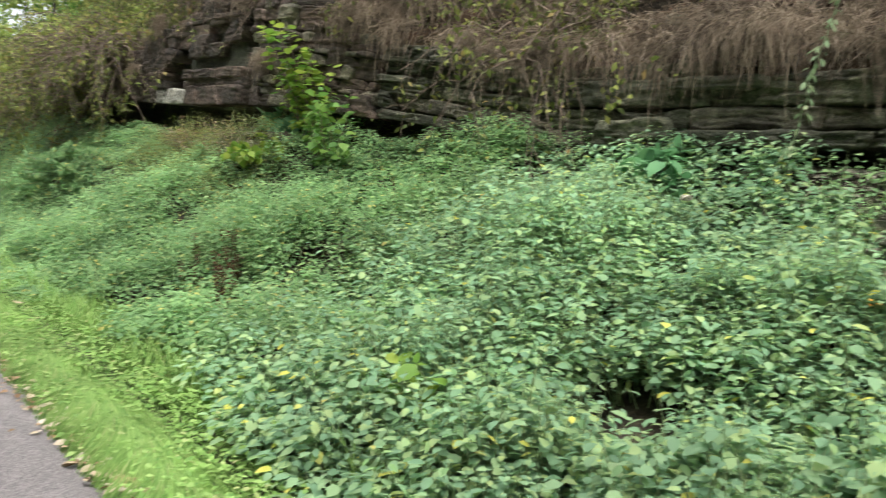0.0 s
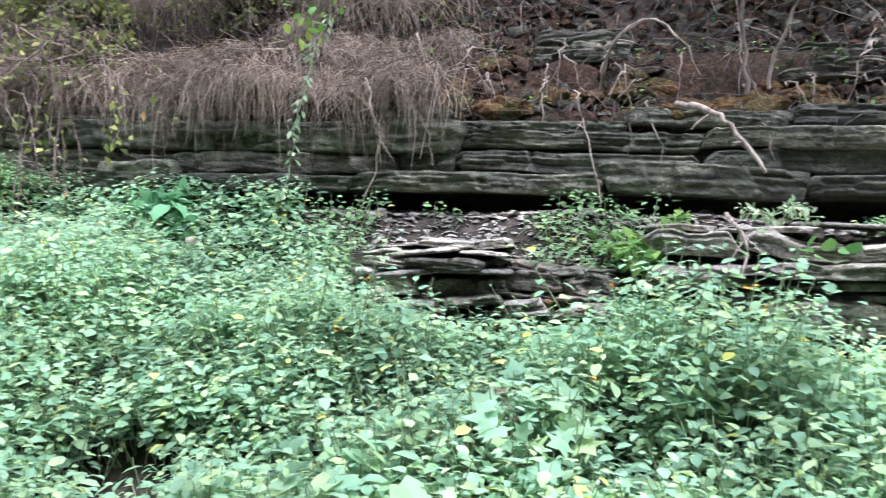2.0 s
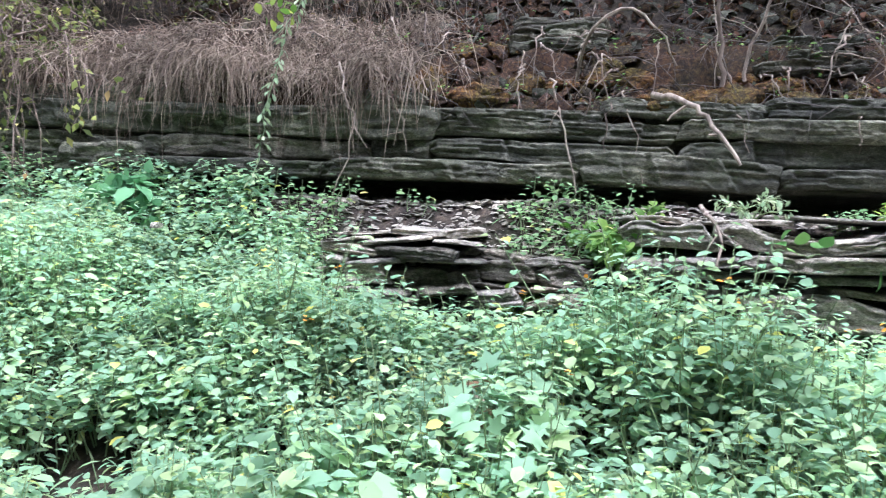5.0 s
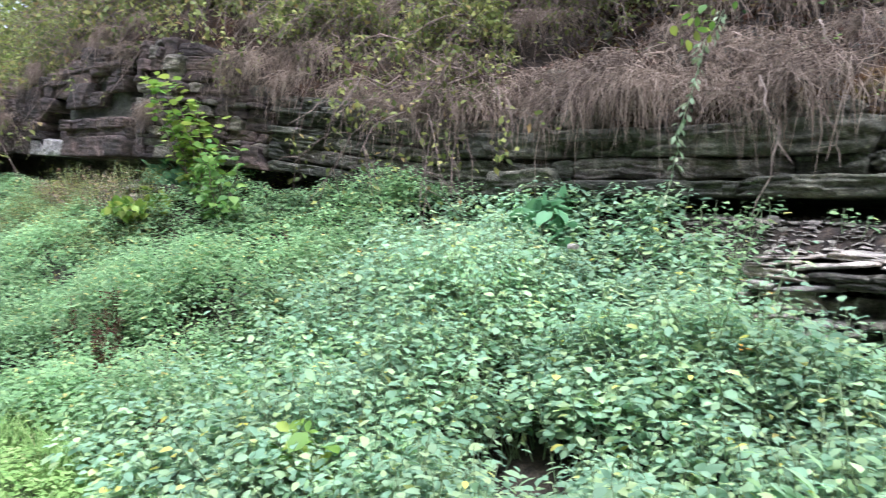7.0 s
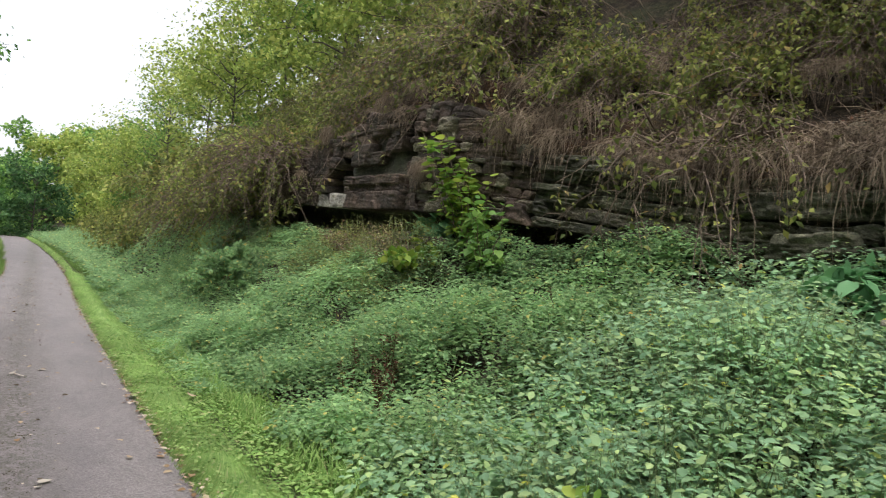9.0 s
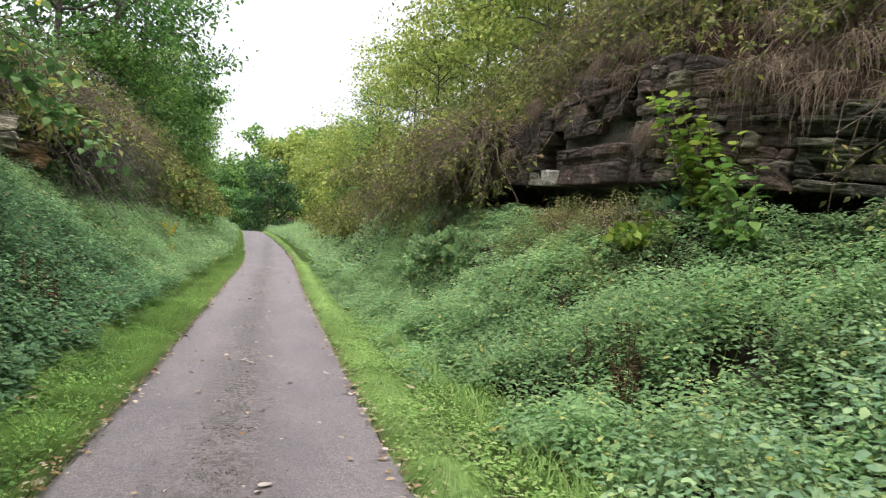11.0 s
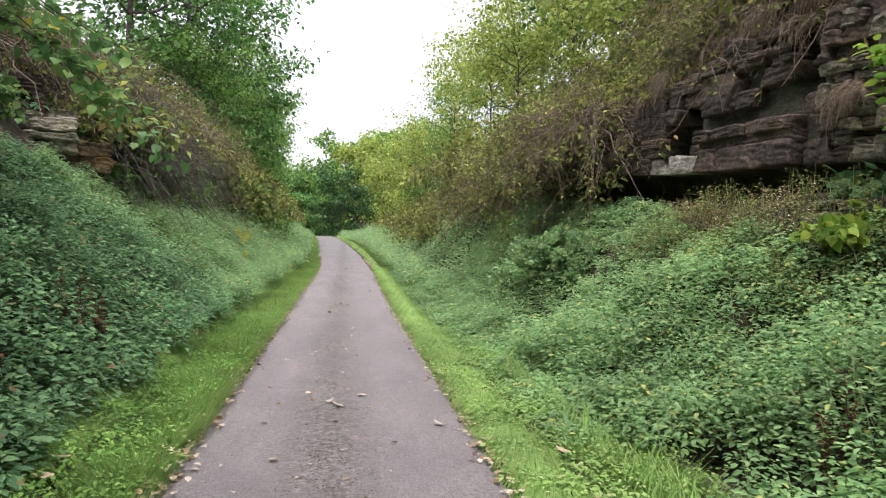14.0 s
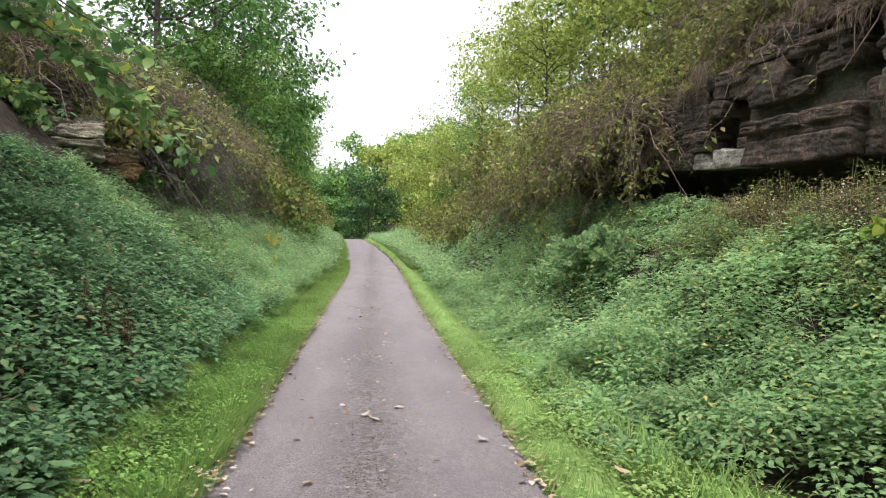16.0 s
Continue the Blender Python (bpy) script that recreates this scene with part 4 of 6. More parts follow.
def right_weeds():
    def keep(p, seed, thin=0.34):
        x, y = p[:, 0], p[:, 1]
        u = x - path_x(y)
        ok = u > 1.8 + 0.45 * vnoise(y * 0.9, y * 0 + 1, 14) + np.interp(y, [4, 6], [-0.15, 0.25])
        ok &= u < face_x(y) - 0.05 - 0.6 * np.interp(y, [9.2, 10, 13.2, 14], [0, 1, 1, 0])
        ok &= u < np.interp(y, [-3.2, -2.6, -2.0, -1.5, -0.9, -0.4, 0.0, 0.5, 1.0, 1.5, 1.9, 2.4, 2.9], [6.4, 5.6, 5.05, 4.95, 4.98, 5.2, 5.3, 5.05, 4.95, 5.15, 5.5, 5.9, 6.4]) + 0.16 * (vnoise(x * 6, y * 6, 77) - 0.5)
        ok &= ~((np.hypot((x - 3.45) / 0.22, (y - 2.5) / 0.35)) < 1)
        ok &= ~((np.hypot((x - 3.2) / 0.22, (y - 14.2) / 0.3)) < 1)
        ok &= ~((np.hypot((x - 2.75) / 0.25, (y - 8.0) / 0.9)) < 1)
        ok &= vnoise(x * 2.3, y * 2.3, seed) > thin * rng_of(seed).uniform(0, 1, len(x))
        return p[ok]

    def tall(p):
        u = p[:, 0] - path_x(p[:, 1])
        hollow = 1 - 0.6 * np.exp(-((p[:, 0] - 3.5) / 0.7) ** 2 - ((p[:, 1] - 14.1) / 0.8) ** 2)
        hollow = hollow * (1 - 0.6 * np.exp(-((p[:, 0] - 3.15) / 0.45) ** 2 - ((p[:, 1] - 2.3) / 0.45) ** 2))
        hollow = hollow * (1 - 0.55 * np.clip((u - 3.5) / 0.8, 0, 1) * np.interp(p[:, 1], [8.5, 9.8, 17.5, 19], [0, 1, 1, 0]))
        return hollow * (0.17 + 0.62 * vnoise(p[:, 0] * 1.15, p[:, 1] * 1.15, 17) ** 1.2 + 0.42 * vnoise(p[:, 0] * 2.7, p[:, 1] * 2.7, 18) ** 2) * np.clip(0.3 + (u - 1.9) * 0.62, 0.3, 1) * (1 - 0.45 * np.clip((u - 4.2) / 1.2, 0, 1))
    p = keep(sample(9000, 1.8, 6.4, -4, 10.5, 1), 51, 0.5)
    near = p[:, 1] + 1.6 * vnoise(p[:, 0] * 1.5, p[:, 1] * 1.5, 33) < 6.0
    a, b = p[near], p[~near]
    herbs("jewelweed_patch", "dense light green jewelweed with some yellow leaves", a, tall(a), 20, np.interp(a[:, 1], [3, 6], [0.09, 0.078]), LEAF_OVAL, WEED, 61)
    herbs("weed_patch", "dense mid-green weeds below the cliff", b, tall(b), 34, 0.072, LEAF_MID, WEED_FAR, 72, False)
    p = keep(sample(3600, 2.0, 5.3, -2.8, 4.6, 11), 54)
    herbs("jewelweed_patch", "dense light green jewelweed with some yellow leaves", p, tall(p) * 0.9, 20, 0.062, LEAF_MID, WEED, 69)
    p = sample(2900, 1.85, 2.9, 9, 32, 12)
    herbs("verge_weed_patch", "low light green weeds at the edge of the verge", p, (0.14 + 0.3 * vnoise(p[:, 0] * 2, p[:, 1] * 1.4, 5)) * np.clip(p[:, 0] - 1.5, 0.3, 1), 10, 0.09, LEAF_SMALL, WEED_FAR, 70, False)
    p = keep(sample(1500, 1.9, 5.6, -3.5, 10.5, 2), 52, 0.9)
    herbs("tall_herb_patch", "narrow-leaved green herbs among the jewelweed", p, tall(p) * 1.1, 16, 0.085, LEAF_LONG, WEED_FAR, 62)
    p = keep(sample(6500, 1.9, 5.9, 10.5, 24, 3), 53)
    herbs("hedge_weed_patch", "dense mid-green weeds below the cliff", p, tall(p) * 1.05, 22, 0.09, LEAF_SMALL, WEED_FAR, 63, False)
    p = sample(7000, 0, 5.2, 24, 92, 4)
    p[:, 0] += 1.85 + path_x(p[:, 1]) - 0.2 * (p[:, 1] > 60)
    herbs("far_weed_patch", "light green weeds lining the trail in the distance", p, 0.75 + 0 * p[:, 0], 8, 0.2, LEAF_SMALL, WEED_FAR, 64, False)


right_weeds()


def scree_weeds():
    p = sample(620, 4.1, 5.2, 9.2, 14.2, 25)
    herbs("dry_weed_patch", "brownish olive herbs under the rock face", p, 0.22 + 0.25 * vnoise(p[:, 0] * 2, p[:, 1] * 2, 6), 16, 0.055, LEAF_SMALL, SHRUB_LEAF, 79)
    p = sample(760, 4.95, 6.25, -2.6, 2.6, 24)
    p = p[(vnoise(p[:, 0] * 2, p[:, 1] * 2, 6) > 0.42) & ((p[:, 1] > -0.2) | (p[:, 0] > 5.9))]
    herbs("scree_weed_patch", "small green weeds rooted in the scree", p, 0.22 + 0 * p[:, 0], 12, 0.075, LEAF_OVAL, WEED_FAR, 68)


scree_weeds()


def left_weeds():
    p = sample(2900, 1.8, 4.7, 5.5, 12, 5)
    p[:, 0] = -p[:, 0] - 0.25 * vnoise(p[:, 1], 0 * p[:, 1], 3)
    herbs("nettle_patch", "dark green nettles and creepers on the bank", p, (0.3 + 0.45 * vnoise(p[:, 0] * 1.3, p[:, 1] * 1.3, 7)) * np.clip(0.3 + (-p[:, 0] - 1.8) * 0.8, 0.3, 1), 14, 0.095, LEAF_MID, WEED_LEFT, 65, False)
    p = sample(2600, 1.8, 4.7, -6, 5.5, 13)
    p[:, 0] = -p[:, 0] - 0.25 * vnoise(p[:, 1], 0 * p[:, 1], 3)
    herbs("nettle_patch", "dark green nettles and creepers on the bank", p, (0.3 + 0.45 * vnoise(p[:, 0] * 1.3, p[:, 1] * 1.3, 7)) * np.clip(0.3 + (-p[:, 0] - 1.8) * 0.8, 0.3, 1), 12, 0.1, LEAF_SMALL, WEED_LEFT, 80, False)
    p = sample(6600, 1.85, 5.0, 12, 30, 6)
    p[:, 0] = -p[:, 0] - 0.25 * vnoise(p[:, 1], 0 * p[:, 1], 3)
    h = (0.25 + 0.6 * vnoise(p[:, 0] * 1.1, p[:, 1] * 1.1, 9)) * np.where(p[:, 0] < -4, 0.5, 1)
    # shade on the bank is put into leaf colour: darker leaves where dim holds
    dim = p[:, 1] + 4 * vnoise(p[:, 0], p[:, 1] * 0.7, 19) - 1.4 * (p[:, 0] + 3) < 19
    herbs("bank_weed_patch", "weeds climbing the shaded bank, shade put into their dark green", p[dim], h[dim], 15, 0.1, LEAF_SMALL, WEED_LEFT, 66, False)
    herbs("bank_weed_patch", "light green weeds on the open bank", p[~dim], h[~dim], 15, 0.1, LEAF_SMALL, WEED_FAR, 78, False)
    p = sample(7000, 0, 5.0, 30, 95, 7)
    p[:, 0] = path_x(p[:, 1]) - 1.7 - p[:, 0]
    herbs("far_bank_weed_patch", "light green weeds lining the trail in the distance", p, 0.7 + 0 * p[:, 0], 8, 0.2, LEAF_SMALL, WEED_FAR, 67, False)


left_weeds()


def grass(name, label, n, u0, u1, y0, y1, size, seed, width=0.006):
    rng = rng_of(seed)
    p = sample(n, u0, u1, y0, y1, seed)
    p[:, 0] += path_x(p[:, 1])
    q = np.concatenate([p, land(p[:, 0], p[:, 1])[:, None] - 0.01], 1)
    azi = rng.uniform(0, 6.28, n)
    ax = np.stack([np.cos(azi) * 0.5, np.sin(azi) * 0.5, np.ones(n) * rng.uniform(0.6, 1.6, n)], 1)
    up = np.stack([-np.cos(azi), -np.sin(azi), np.ones(n) * 0.6], 1)
    s = size * rng.uniform(0.4, 1.3, n) * (0.5 + vnoise(p[:, 0] * 2, p[:, 1] * 2, seed))
    v, f = scatter(BLADE, q, ax, up, np.stack([width * rng.uniform(0.7, 1.6, n), s, s], 1))
    return tagged(new(name, tri_mesh(name, v, f, GRASS)), label, "grass", kind="stuff")


grass("verge_grass", "bright green unmown grass beside the asphalt", 60000, 1.13, 2.5, -2, 14, 0.11, 71, 0.008)
grass("verge_grass", "bright green unmown grass beside the asphalt", 34000, 1.12, 2.7, 14, 34, 0.15, 72, 0.014)
grass("verge_grass", "bright green short grass beside the asphalt", 40000, -2.6, -0.98, 4, 16, 0.17, 73, 0.009)
grass("verge_grass", "bright green short grass beside the asphalt", 38000, -2.6, -1.0, 15, 40, 0.17, 74, 0.014)
grass("verge_grass", "bright green short grass beside the asphalt", 18000, -2.6, -0.98, -6, 4, 0.15, 78, 0.011)
grass("verge_grass", "pale green grass beside the distant trail", 5000, 1.15, 2.3, 34, 90, 0.3, 75, 0.03)
grass("verge_grass", "pale green grass beside the distant trail", 5000, -2.1, -1.15, 40, 90, 0.3, 77, 0.03)
grass("long_grass", "long arching grass blades at the edge of the weeds", 1500, 1.95, 2.5, 2, 12, 0.3, 76, 0.009)


def verge_herbs():
    for u0, u1, y0, y1, n, seed in ((1.25, 2.6, 0, 16, 3400, 8), (-2.5, -1.15, 4, 18, 4600, 9)):
        p = sample(n, u0, u1, y0, y1, seed)
        herbs("clover_patch", "low broad-leaved herbs in the grass verge", p, 0.06 + 0.09 * vnoise(p[:, 0] * 3, p[:, 1] * 3, 4), 7, 0.06, LEAF_SMALL, GRASS if u0 > 0 else TREE_GREEN, seed + 60, False)


verge_herbs()


# ---- plants of their own ----
def arching(rng, n, k, start, spread, length, droop, lift):
    """n curved shoots of k points: they set out by spread, rise by lift, and bow down by droop."""
    d = unit(rng.normal(0, 1, (n, 3)) * np.array(spread) + np.array(lift))
    ln = rng.uniform(length[0], length[1], n)
    t = np.linspace(0, 1, k)
    p = np.array(start) + d[:, None] * (t[None, :, None] * ln[:, None, None])
    p[..., 2] -= droop * (t[None] ** 2) * ln[:, None]
    p[:, 1:] += rng.normal(0, 0.02, (n, k - 1, 3)) * ln[:, None, None]
    return p


def along(rng, lines, m, lo=0.3, hi=1.0):
    """m random places on each line, with the way the line runs there."""
    n, k, _ = lines.shape
    t = rng.uniform(lo, hi, (n, m)) * (k - 1.001)
    i = t.astype(int)
    f = (t - i)[..., None]
    r = np.arange(n)[:, None]
    a, b = lines[r, i], lines[r, i + 1]
    return (a * (1 - f) + b * f).reshape(-1, 3), unit(b - a).reshape(-1, 3)


def leafy(rng, places, ways, size, template, off=0.04, flat=0.5):
    n = len(places)
    side = unit(np.cross(ways, rng.normal(0, 1, (n, 3))))
    ax = unit(side + ways * 0.5 + np.array([0, 0, -0.25]))
    up = rng.normal(0, flat, (n, 3)) + np.array([0, 0, 1.0])
    return scatter(template, places + side * off * rng.uniform(0, 1, (n, 1)), ax, up, size * rng.uniform(0.6, 1.3, n))


def shrub_model(seed, stems, length, leaves, leaf, mat, twig, name, label, cat, lean=(-0.35, 0, 0.8), droop=0.6, spread=(0.6, 0.9, 0.4), template=LEAF_SMALL, lo=0.25):
    rng = rng_of(seed)
    root = tagged(new(name), label, cat)
    p = arching(rng, stems, 7, (0, 0, 0), spread, length, droop, lean)
    r = np.linspace(0.013, 0.004, 7)[None] * rng.uniform(0.6, 1.3, (stems, 1))
    a, w = along(rng, p, 3, 0.25, 0.9)
    q = np.stack([a, a + w * 0.16 + rng.normal(0, 0.1, a.shape), a + w * 0.34 + rng.normal(0, 0.16, a.shape) - np.array([0, 0, 0.05])], 1)
    rq = np.tile(np.array([0.007, 0.005, 0.003]), (len(q), 1))
    child("branchwork", tri_mesh("branchwork", *joined(tubes(p, r), tubes(q, rq)), twig), root)
    c1, w1 = along(rng, p, leaves, lo)
    c2, w2 = along(rng, q, max(2, leaves // 4), 0.2)
    c, w = np.concatenate([c1, c2]), np.concatenate([w1, w2])
    c = c + rng.normal(0, 0.1, c.shape)
    child("foliage", tri_mesh("foliage", *leafy(rng, c, w, leaf, template), mat), root)
    return root


def thicket_model(seed, stems, length, leaves, leaf, mat, twig, label):
    """A brake of drooping stems that springs from one place and hangs out over the drop."""
    rng = rng_of(seed)
    root = tagged(new("shrub"), label, "shrub")
    start = rng.normal(0, 1, (stems, 1, 3)) * np.array([0.15, 0.4, 0.15])
    p = arching(rng, stems, 8, start, (0.6, 0.95, 0.6), length, 0.7, (-0.75, 0, 0.6))
    p[:, 2:] += np.cumsum(rng.normal(0, 0.035, (stems, 6, 3)), 1)
    r = np.linspace(0.018, 0.004, 8)[None] * rng.uniform(0.5, 1.5, (stems, 1))
    a, w = along(rng, p, 8, 0.15, 1.0)
    n = len(a)
    ln = rng.uniform(0.25, 0.7, (n, 1))
    d = unit(w + rng.normal(0, 0.65, (n, 3)))
    q = np.stack([a, a + d * ln * 0.5 + rng.normal(0, 0.02, (n, 3)), a + d * ln - np.array([0, 0, 0.3]) * ln], 1)
    rq = np.array([[0.0055, 0.0042, 0.002]]) * rng.uniform(0.7, 1.3, (n, 1))
    child("branchwork", tri_mesh("branchwork", *joined(tubes(p, r), tubes(q, rq)), twig), root)
    c, w = along(rng, q, leaves, 0.1)
    keep = rng.random(len(c)) < np.clip(2.6 * vnoise(c[:, 1] * 2.4, c[:, 2] * 2.4 + c[:, 0] * 1.3, seed) - 0.75, 0.06, 1)
    c, w = c[keep], w[keep]
    child("foliage", tri_mesh("foliage", *leafy(rng, c + rng.normal(0, 0.03, c.shape), w, leaf, LEAF_SMALL), mat), root)
    return root


def place(model, x, y, z, s=1.0, turn=0.0):
    ob = copy_thing(model, Matrix.Translation((x, y, z)) @ Matrix.Rotation(turn, 4, "Z"))
    ob.scale = (s, s, s)
    return ob


def drop_model(ob):
    for o in (*ob.children_recursive, ob):
        bpy.data.objects.remove(o)


def tree_model(seed, height, radius, trunk_r, limbs, leaves, leaf, mat, name, label, low=0.25, clump=0.5):
    rng = rng_of(seed)
    root = tagged(new(name), label, "tree")
    k = 8
    t = np.linspace(0, 1, k)
    trunk = np.stack([np.cumsum(rng.normal(0, 0.05, k)) * height * 0.08, np.cumsum(rng.normal(0, 0.05, k)) * height * 0.08, t * height * 0.93], 1)
    trunk[0, :2] = 0
    child("trunk", tri_mesh("trunk", *tubes(trunk[None], (trunk_r * (1 - t * 0.88))[None], 8), BARK, True), root)
    lv = np.sort(rng.uniform(low, 0.97, limbs))
    az = np.arange(limbs) * 2.4 + rng.normal(0, 0.4, limbs)
    at = np.stack([np.interp(lv, t, trunk[:, i]) for i in range(3)], 1)
    ln = radius * (0.55 + 0.6 * np.sin(np.clip((lv - low) / (1 - low), 0, 1) * 2.6 + 0.4)) * rng.uniform(0.65, 1.2, limbs)
    d = np.stack([np.cos(az), np.sin(az), 0.25 + 0.7 * lv], 1)
    s = np.linspace(0, 1, 6)
    p = at[:, None] + d[:, None] * (s[None, :, None] * ln[:, None, None])
    p[..., 2] -= 0.22 * (s[None] ** 2) * ln[:, None]
    p[:, 1:] += rng.normal(0, 0.035, (limbs, 5, 3)) * ln[:, None, None]
    a, w = along(rng, p, 7, 0.3, 1.0)
    e = a + (w + rng.normal(0, 0.7, w.shape)) * radius * 0.26
    q = np.stack([a, (a + e) / 2 + rng.normal(0, 0.06, a.shape), e], 1)
    br = joined(tubes(p, trunk_r * 0.34 * np.linspace(1, 0.15, 6)[None] * np.ones((limbs, 1)), 4), tubes(q, trunk_r * 0.09 * np.array([[1, 0.6, 0.25]]) * np.ones((len(q), 1)), 3))
    child("branchwork", tri_mesh("branchwork", *br, BARK), root)
    m = max(2, leaves // len(q))
    c, w = along(rng, q, m, 0.15, 1.0)
    c = c + rng.normal(0, clump * 0.3, c.shape) * np.array([1, 1, 0.7])
    child("crown", tri_mesh("crown", *leafy(rng, c, w, leaf, LEAF_SMALL, 0.05, 0.7), mat), root)
    return root


def dead_tuft(seed, n=200, length=(0.28, 0.6)):
    rng = rng_of(seed)
    d = unit(np.stack([-np.abs(rng.normal(0.6, 0.4, n)), rng.normal(0, 0.85, n), rng.uniform(-0.5, 0.7, n)], 1))
    ln = rng.uniform(length[0], length[1], n)
    t = np.linspace(0, 1, 4)
    st = rng.normal(0, 1, (n, 3)) * np.array([0.08, 0.17, 0.05])
    p = st[:, None] + d[:, None] * (0.55 * np.sin(t * 1.6)[None, :, None] * ln[:, None, None])
    p[..., 2] -= (t[None] ** 1.7) * ln[:, None] * rng.uniform(0.35, 1.15, (n, 1))
    p[:, 1:] += rng.normal(0, 0.022, (n, 3, 3))
    r = np.array([0.0026, 0.0029, 0.0024, 0.001])[None] * rng.uniform(0.7, 1.5, (n, 1))
    return tri_mesh("dead_grass_tuft", *tubes(p, r), DEAD_GRASS)


def tufts():
    meshes = [dead_tuft(200 + k) for k in range(5)]
    rng = rng_of(210)

    def put(x, y, z, s):
        ob = tagged(new("dead_grass_tuft", meshes[int(rng.integers(5))]), "straw-brown dead grass tuft hanging over the rock", "grass tuft", "dead grass on the cliff")
        ob.matrix_basis = Matrix.Translation((x, y, z)) @ Matrix.Rotation(rng.uniform(-0.5, 0.5), 4, "Z") @ Matrix.Diagonal((s, s * rng.uniform(0.9, 1.3), s, 1))
    y = -4.0
    while y < 9.5:
        thin = y < 1.7
        for row, (dx, dz) in enumerate(((0.14, 0.22), (0.4, 0.4), (0.7, 0.62), (1.1, 0.9), (1.6, 1.5), (2.1, 2.0))):
            if thin and rng.random() < 0.96:
                continue
            if y < 0.9 or (vnoise(y * 1.5, row * 0.7, 44) < 0.36 and not 2.2 < y < 4.6):
                continue
            if rng.random() < (0.97, 0.85, 0.55, 0.35, 0.3, 0.25)[row]:
                yy = y + rng.uniform(-0.3, 0.3)
                put(float(face_x(yy)) + dx + rng.uniform(-0.1, 0.12), yy, float(top_z(yy)) + dz + rng.uniform(-0.06, 0.1), rng.uniform(0.75, 1.2))
        y += 0.33
    for k in range(26):
        yy = rng.uniform(9, 24)
        put(float(face_x(yy)) + rng.uniform(-0.05, 0.5), yy, float(top_z(yy)) + rng.uniform(-0.15, 0.45), rng.uniform(0.5, 0.85))
    for yy, dz in ((10.4, -0.9), (10.6, -1.0), (16.4, -0.4), (17.0, -0.6), (17.8, -0.5)):
        put(float(face_x(yy)) - 0.05, yy, float(top_z(yy)) + dz, 0.7)


tufts()


def shrubs():
    olive = [thicket_model(300 + k, 52, (1.2, 2.6), 18, 0.095, SHRUB_LEAF, TWIG, "olive-leaved twiggy shrub arching from the cliff top") for k in range(3)]
    bare = [thicket_model(310 + k, 46, (1.0, 2.4), 7, 0.085, SHRUB_LEAF, TWIG, "nearly bare brown shrub hanging over the cliff") for k in range(2)]
    fine = [thicket_model(360 + k, 56, (1.2, 2.6), 24, 0.05, SHRUB_LEAF, TWIG, "olive shrub with small leaves drooping from the bank") for k in range(2)]
    lush = [shrub_model(320 + k, 30, (0.9, 1.9), 55, 0.09, TREE_YELLOW, TWIG, "shrub", "yellow-green leafy shrub on the hillside", "shrub") for k in range(2)]
    dark = [thicket_model(330 + k, 64, (1.2, 2.7), 2, 0.06, TREE_DARK, BARK, "dark brown thicket of bare drooping twigs in shade") for k in range(2)]
    far_olive = [shrub_model(350, 22, (1.2, 2.4), 50, 0.13, SHRUB_LEAF, TWIG, "shrub", "olive-green shrub on the slope beside the trail", "shrub")]
    far_lush = [shrub_model(351, 22, (1.0, 2.1), 50, 0.14, TREE_GREEN, TWIG, "shrub", "leafy green shrub on the slope beside the trail", "shrub")]
    rng = rng_of(340)
    spots = []
    for k in range(30):
        y = -3.5 + 0.42 * k + rng.uniform(-0.3, 0.3)
        spots.append((y, rng.uniform(1.5, 3.4) + (1.7 if y < 2.2 else 1.1 if y < 5 else 0), (bare, olive, bare, bare)[k % 4], 0.85))
    for k in range(46):
        y = 10.4 + k * 0.41 + rng.uniform(-0.4, 0.4)
        spots.append((y, (1.5, 2.0, 2.8, 3.6, 1.7, 2.3)[k % 6] + rng.uniform(-0.2, 0.3) - (2.2 if y > 16.8 and k % 2 == 0 else 0), (olive, bare, olive, bare, lush)[k % 5], rng.uniform(0.85, 1.3)))
    for k in range(34):
        y = 28 + k * 1.6 + rng.uniform(-0.8, 0.8)
        spots.append((y, (-1.5, 0.2, 1.8, 3.4)[k % 4] + rng.uniform(-0.5, 0.5), (far_olive, far_lush)[k // 2 % 2], rng.uniform(1.3, 2.1)))
    for k in range(18):
        spots.append((-4 + 0.9 * k + rng.uniform(-0.4, 0.4), rng.uniform(4.0, 6.4), olive, 1.25))
    for y, dx, kind, s in spots:
        dx += 0.4 * (10.8 < y < 16.6 and dx < 3)
        x = float(face_x(y) + path_x(y)) + dx
        place(kind[int(rng.integers(len(kind)))], x, y, float(land(max(x, float(face_x(y) + path_x(y)) + 1.31) if y < 30 else x, y)) - 0.05 - (0.55 if dx < 1.2 and y < 30 else 0), s, rng.uniform(-0.7, 0.7))
    place(bare[0], 7.1, 6.3, float(land(7.72, 6.3)) - 0.45, 1.05, 0.2)
    for k in range(48):
        y = 20.6 + k * 1.15 + rng.uniform(-0.6, 0.6)
        v = (5.6, 6.2, 6.9, 7.6)[k % 4] + rng.uniform(-0.3, 0.3) - (1.0 if y > 32 else 0)
        kind = dark if 19 < y < 26 and k % 4 > 1 else (far_olive, far_lush, far_olive)[k % 3]
        x = float(path_x(y)) - v
        place(kind[int(rng.integers(len(kind)))], x, y, float(land(x, y)) - 0.05, rng.uniform(1.1, 1.8), math.pi + rng.uniform(-0.7, 0.7))
    for k in range(12):
        y = 18.5 + 0.9 * k
        v = (7.6, 8.4, 9.0)[k % 3]
        place(fine[k % 2], -v, y, float(land(-v, y)) - 0.1, rng.uniform(1.4, 1.8), math.pi + rng.uniform(-0.5, 0.5))
